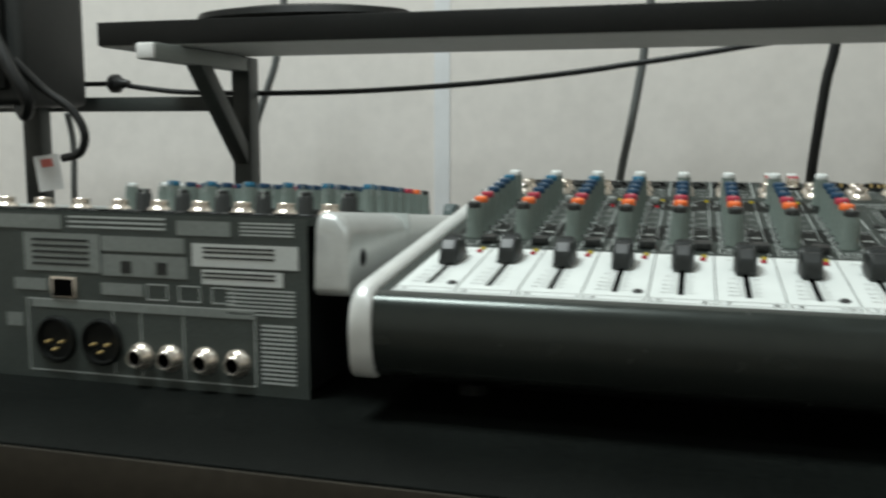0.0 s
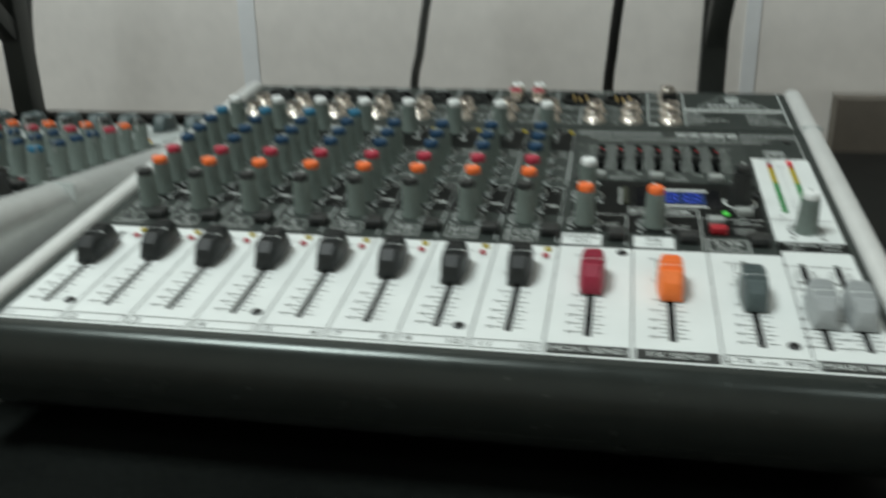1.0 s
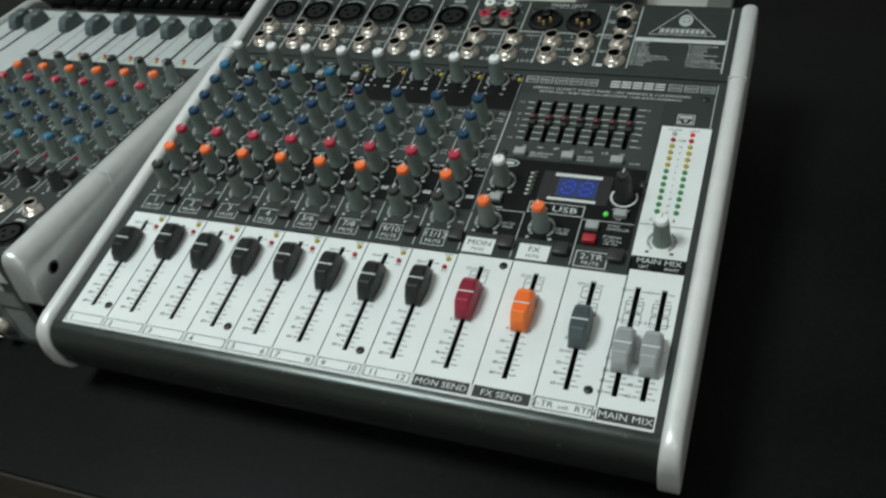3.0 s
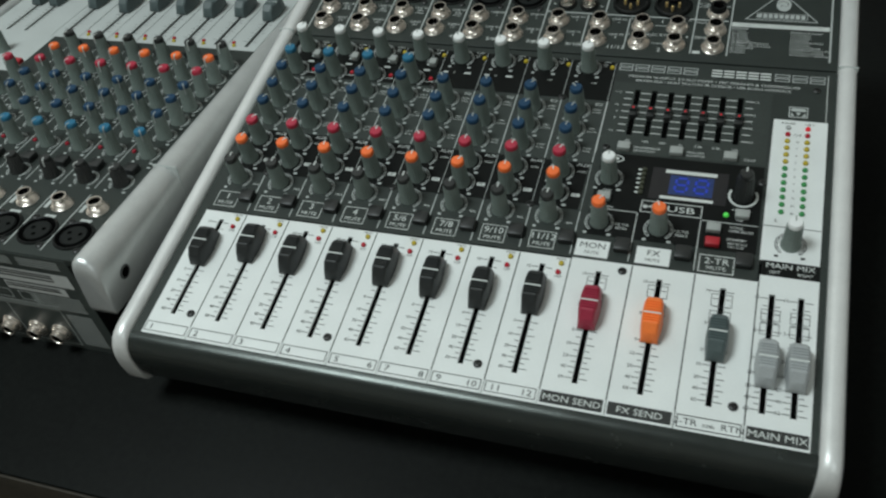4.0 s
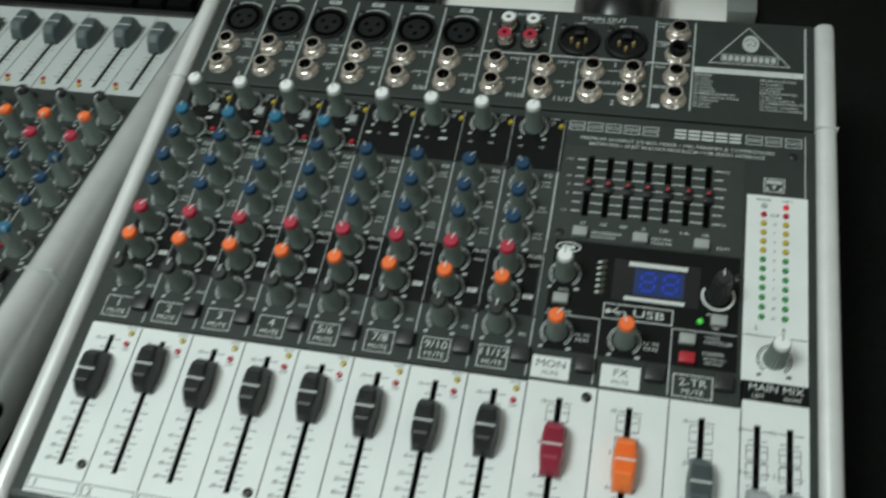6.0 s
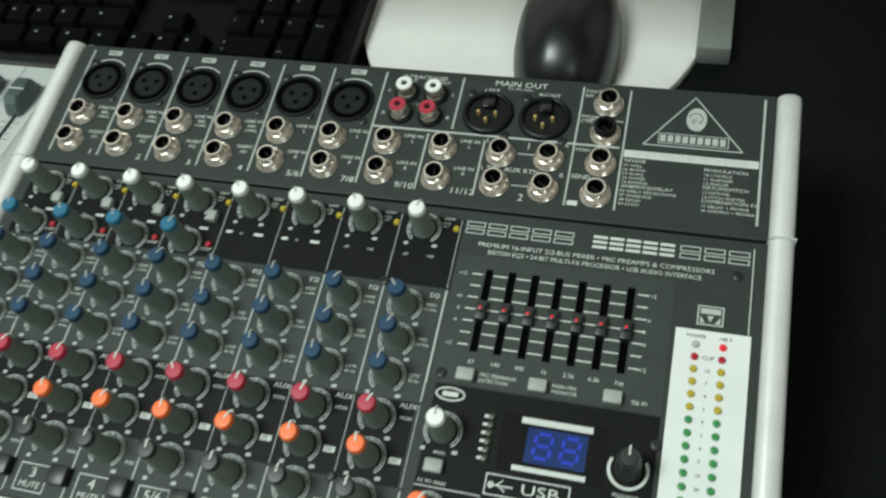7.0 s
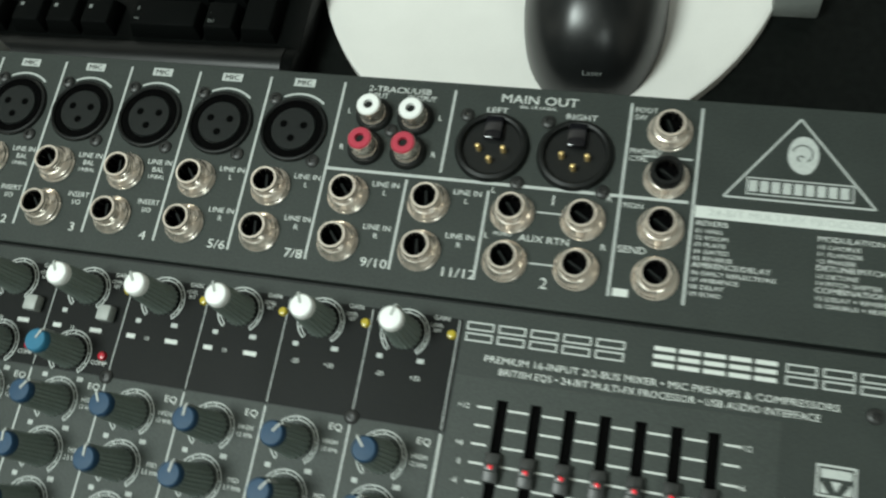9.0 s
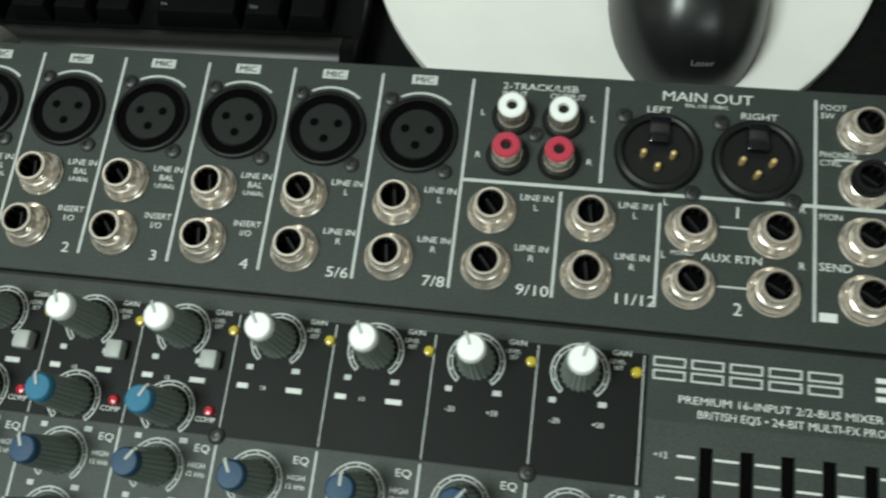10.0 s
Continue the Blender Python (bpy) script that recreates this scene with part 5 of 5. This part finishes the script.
box(tg, -0.013, 0.013, -0.0003, 0.0003, -0.036, 0.0)
tag_ob = thing("price_tag", tg, "tag", "white paper tag with a red mark hanging on a cable", "tag", smooth=False)
tag_ob.matrix_basis = pose(-0.503, 0.395, DESK_Z + 0.060 + 0.043, 0, -8, 12)
tr = bmesh.new()
box(tr, -0.006, 0.006, -0.0007, -0.0003, -0.012, -0.004)
part("red_mark", tr, "tag_red", tag_ob, "red printed mark", smooth=False)

# ---- mouse pad and mouse ----
pb = bmesh.new()
ring_pts = []
for i in range(72):
    a = 2 * math.pi * i / 72
    c, s = math.cos(a), math.sin(a)
    ring_pts.append((0.2085 + 0.111 * c, 0.452 + (0.125 if s < 0 else 0.070) * s))
lo = [pb.verts.new((x, y, 0.0)) for x, y in ring_pts]
hi = [pb.verts.new((x, y, 0.0050)) for x, y in ring_pts]
top = [pb.verts.new((0.2085 + (x - 0.2085) * 0.994, 0.452 + (y - 0.452) * 0.994, 0.0056)) for x, y in ring_pts]
for i in range(72):
    j = (i + 1) % 72
    pb.faces.new((lo[i], lo[j], hi[j], hi[i])), pb.faces.new((hi[i], hi[j], top[j], top[i]))
pb.faces.new(top), pb.faces.new(lo[::-1])
sheet = bmesh.new()
upper = [sheet.verts.new((0.2085 + (x - 0.2085) * 0.985, 0.452 + (y - 0.452) * 0.985, 0.0058)) for x, y in ring_pts]
sheet.faces.new(upper)
pad = thing("mouse_pad", pb, "pad", "white rounded mouse pad lying on the black desk", "mouse pad")
pad.matrix_basis = pose(0.001, 0, DESK_Z)
part("surface_sheet", sheet, "pad", pad, smooth=False)


def mouse_shell(bm, w, l0, l1, h, z0, z1, n=40, rows=12):
    """A rounded hump, longer ahead than behind."""
    rings = []
    for r in range(rows):
        f = math.sin(0.5 * math.pi * r / (rows - 1)) if r else 0.0
        k = math.sqrt(max(0.0, 1 - (f * 0.999) ** 2.4))
        ring = []
        for i in range(n):
            a = 2 * math.pi * i / n
            c, s = math.cos(a), math.sin(a)
            sx = abs(c) ** 0.72 * (1 if c > 0 else -1)
            sy = abs(s) ** 0.80 * (1 if s > 0 else -1)
            y = (l1 if s > 0 else l0) * sy * (0.12 + 0.88 * k)
            ring.append(bm.verts.new((w * sx * k * (1 - 0.10 * abs(sy) ** 2), y, z0 + (z1 - z0) * f + h * 0.0)))
        rings.append(ring)
    for a, b in zip(rings, rings[1:]):
        for i in range(n):
            j = (i + 1) % n
            bm.faces.new((a[i], a[j], b[j], b[i]))
    bm.faces.new(rings[-1]), bm.faces.new(rings[0][::-1])


mouse = empty("computer_mouse", pose(0.2380, 0.4032, DESK_Z + 0.0058, 0, 0, 2), "satin black computer mouse lying on the white pad", "mouse")
bm = bmesh.new()
mouse_shell(bm, 0.0315, 0.0530, 0.0570, 0.0, 0.0, 0.0425)
part("shell", bm, "mouse", mouse, angle=70)
bm = bmesh.new()
box(bm, -0.0032, 0.0032, 0.020, 0.038, 0.0340, 0.0430, 0.0018)
part("wheel", bm, "keys", mouse)
bm = bmesh.new()
words(bm, "Laser", 0.0, 0.0, 0.0022, 0.0, wide=1.25, m=pose(0.003, -0.0505, 0.0190, 58, 0, 0))
part("lettering", bm, "key_ink", mouse, smooth=False)

# ---- keyboard ----
kb = empty("keyboard", pose(0.109, 0.3475, DESK_Z, 2.0, 0, 1.0), "black computer keyboard with white key legends behind the console", "keyboard")
bm = bmesh.new()
prof = [(0.0, 0.004), (-0.001, 0.010), (0.002, 0.0165), (0.008, 0.0185), (0.0145, 0.0165), (0.018, 0.0135), (0.158, 0.0135), (0.168, 0.016), (0.170, 0.010), (0.168, 0.003), (0.010, 0.003)]
sweep(bm, prof, -0.455, 0.0)
edges = [e for e in bm.edges if abs(e.verts[0].co.x - e.verts[1].co.x) < 1e-6]
bmesh.ops.bevel(bm, geom=edges, offset=0.0022, segments=2, profile=0.5, affect="EDGES")
part("case", bm, "kbd", kb, "glossy black keyboard case", angle=35)
bm = bmesh.new()
sweep(bm, [(-0.0013, 0.0095), (0.0010, 0.0158), (0.0040, 0.0180), (0.0080, 0.0190), (0.0120, 0.0181), (0.0149, 0.0168), (0.0120, 0.0150), (0.0040, 0.0120)], -0.450, -0.006)
part("front_trim", bm, "kbd_trim", kb, "glossy black front edge", angle=50)
for fx in (-0.44, -0.02):
    bm = bmesh.new()
    box(bm, fx - 0.01, fx + 0.01, 0.010, 0.160, -0.004, 0.0032)
    part("foot", bm, "keys", kb)


def key_mesh(w, d):
    def build(bm):
        r = bmesh.ops.create_cube(bm, size=1.0)
        for v in r["verts"]:
            t = v.co.z > 0
            v.co = Vector((v.co.x * (w - 0.0010 - (0.0042 if t else 0)), v.co.y * (d - 0.0010 - (0.0040 if t else 0)) + (0.0006 if t else 0), 0.0085 if t else 0.0))
        bmesh.ops.bevel(bm, geom=list(bm.edges), offset=0.0006, segments=2, profile=0.5, affect="EDGES")
    return made("key", "keys", build)


P = 0.0190
KEY = {w: key_mesh(P * w, P) for w in (1.0, 1.25, 1.5, 2.0, 6.0)}
KEY_TALL = key_mesh(P, 2 * P)
rows = []
for r in range(6):
    y = 0.0185 + P / 2 + P * r + (0.004 if r == 5 else 0.0)
    pad_keys = [(-0.012 - P * 1.5, 1.0, "./,Del"), (-0.012 - P * 3.0, 2.0, "0,Ins")] if r == 0 else [(-0.012 - P * (0.5 + i), 1.0, ("*", "9", "8", "7")[i]) for i in range(1, 4)]
    rows += [(x, y, w, t) for x, w, t in pad_keys]
    if r in (0, 1):
        rows += [(-0.012 - P * (4.9 + i), y, 1.0, "+") for i in range(3)] if r == 0 else [(-0.012 - P * 5.9, y, 1.0, "+")]
    elif r > 2:
        rows += [(-0.012 - P * (4.9 + i), y, 1.0, ("End", "Home", "Ins")[i]) for i in range(3)]
    x = -0.012 - P * 7.6
    for w in ([1.25, 1.25, 1.25, 6.0, 1.25, 1.25, 1.25] if r == 0 else [2.0] + [1.0] * 11 + [1.5] if r == 1 else [1.5] + [1.0] * 12 + [1.0]):
        rows.append((x - P * w / 2, y, w, "" if w == 6.0 else "a"))
        x -= P * w
for x, y, w, t in rows:
    k = at(part("key", KEY[w], "", kb), x, y, 0.0130)
    if t:
        bm = bmesh.new()
        if "," in t:
            a, b = t.split(",")
            words(bm, a[:1], -P * w / 2 + 0.0042, 0.0012, 0.0022, 0.0087, "LEFT"), words(bm, b, -P * w / 2 + 0.0042, -0.0040, 0.0016, 0.0087, "LEFT")
        elif len(t) > 1:
            words(bm, t, -0.0052, 0.0015, 0.0017, 0.0087, "LEFT")
        elif t in "+a":
            rect(bm, -0.0046, -0.0028, 0.0012, 0.0032, 0.0087)
        else:
            words(bm, t, -0.0046, 0.0012, 0.0024, 0.0087, "LEFT")
        part("legend", bm, "key_ink", k, smooth=False)
for y, t in ((0.0185 + P, "Enter"), (0.0185 + 3 * P, "+")):
    k = at(part("key", KEY_TALL, "", kb), -0.012 - P * 0.5, y, 0.0130)
    bm = bmesh.new()
    words(bm, t, -0.0050, 0.0095, 0.0018, 0.0087, "LEFT")
    part("legend", bm, "key_ink", k, smooth=False)

# fine print of both consoles
for (owner, ink), bm in LEGENDS.items():
    tagged(part("legend", bm, ink, owner, smooth=False), kind="stuff")
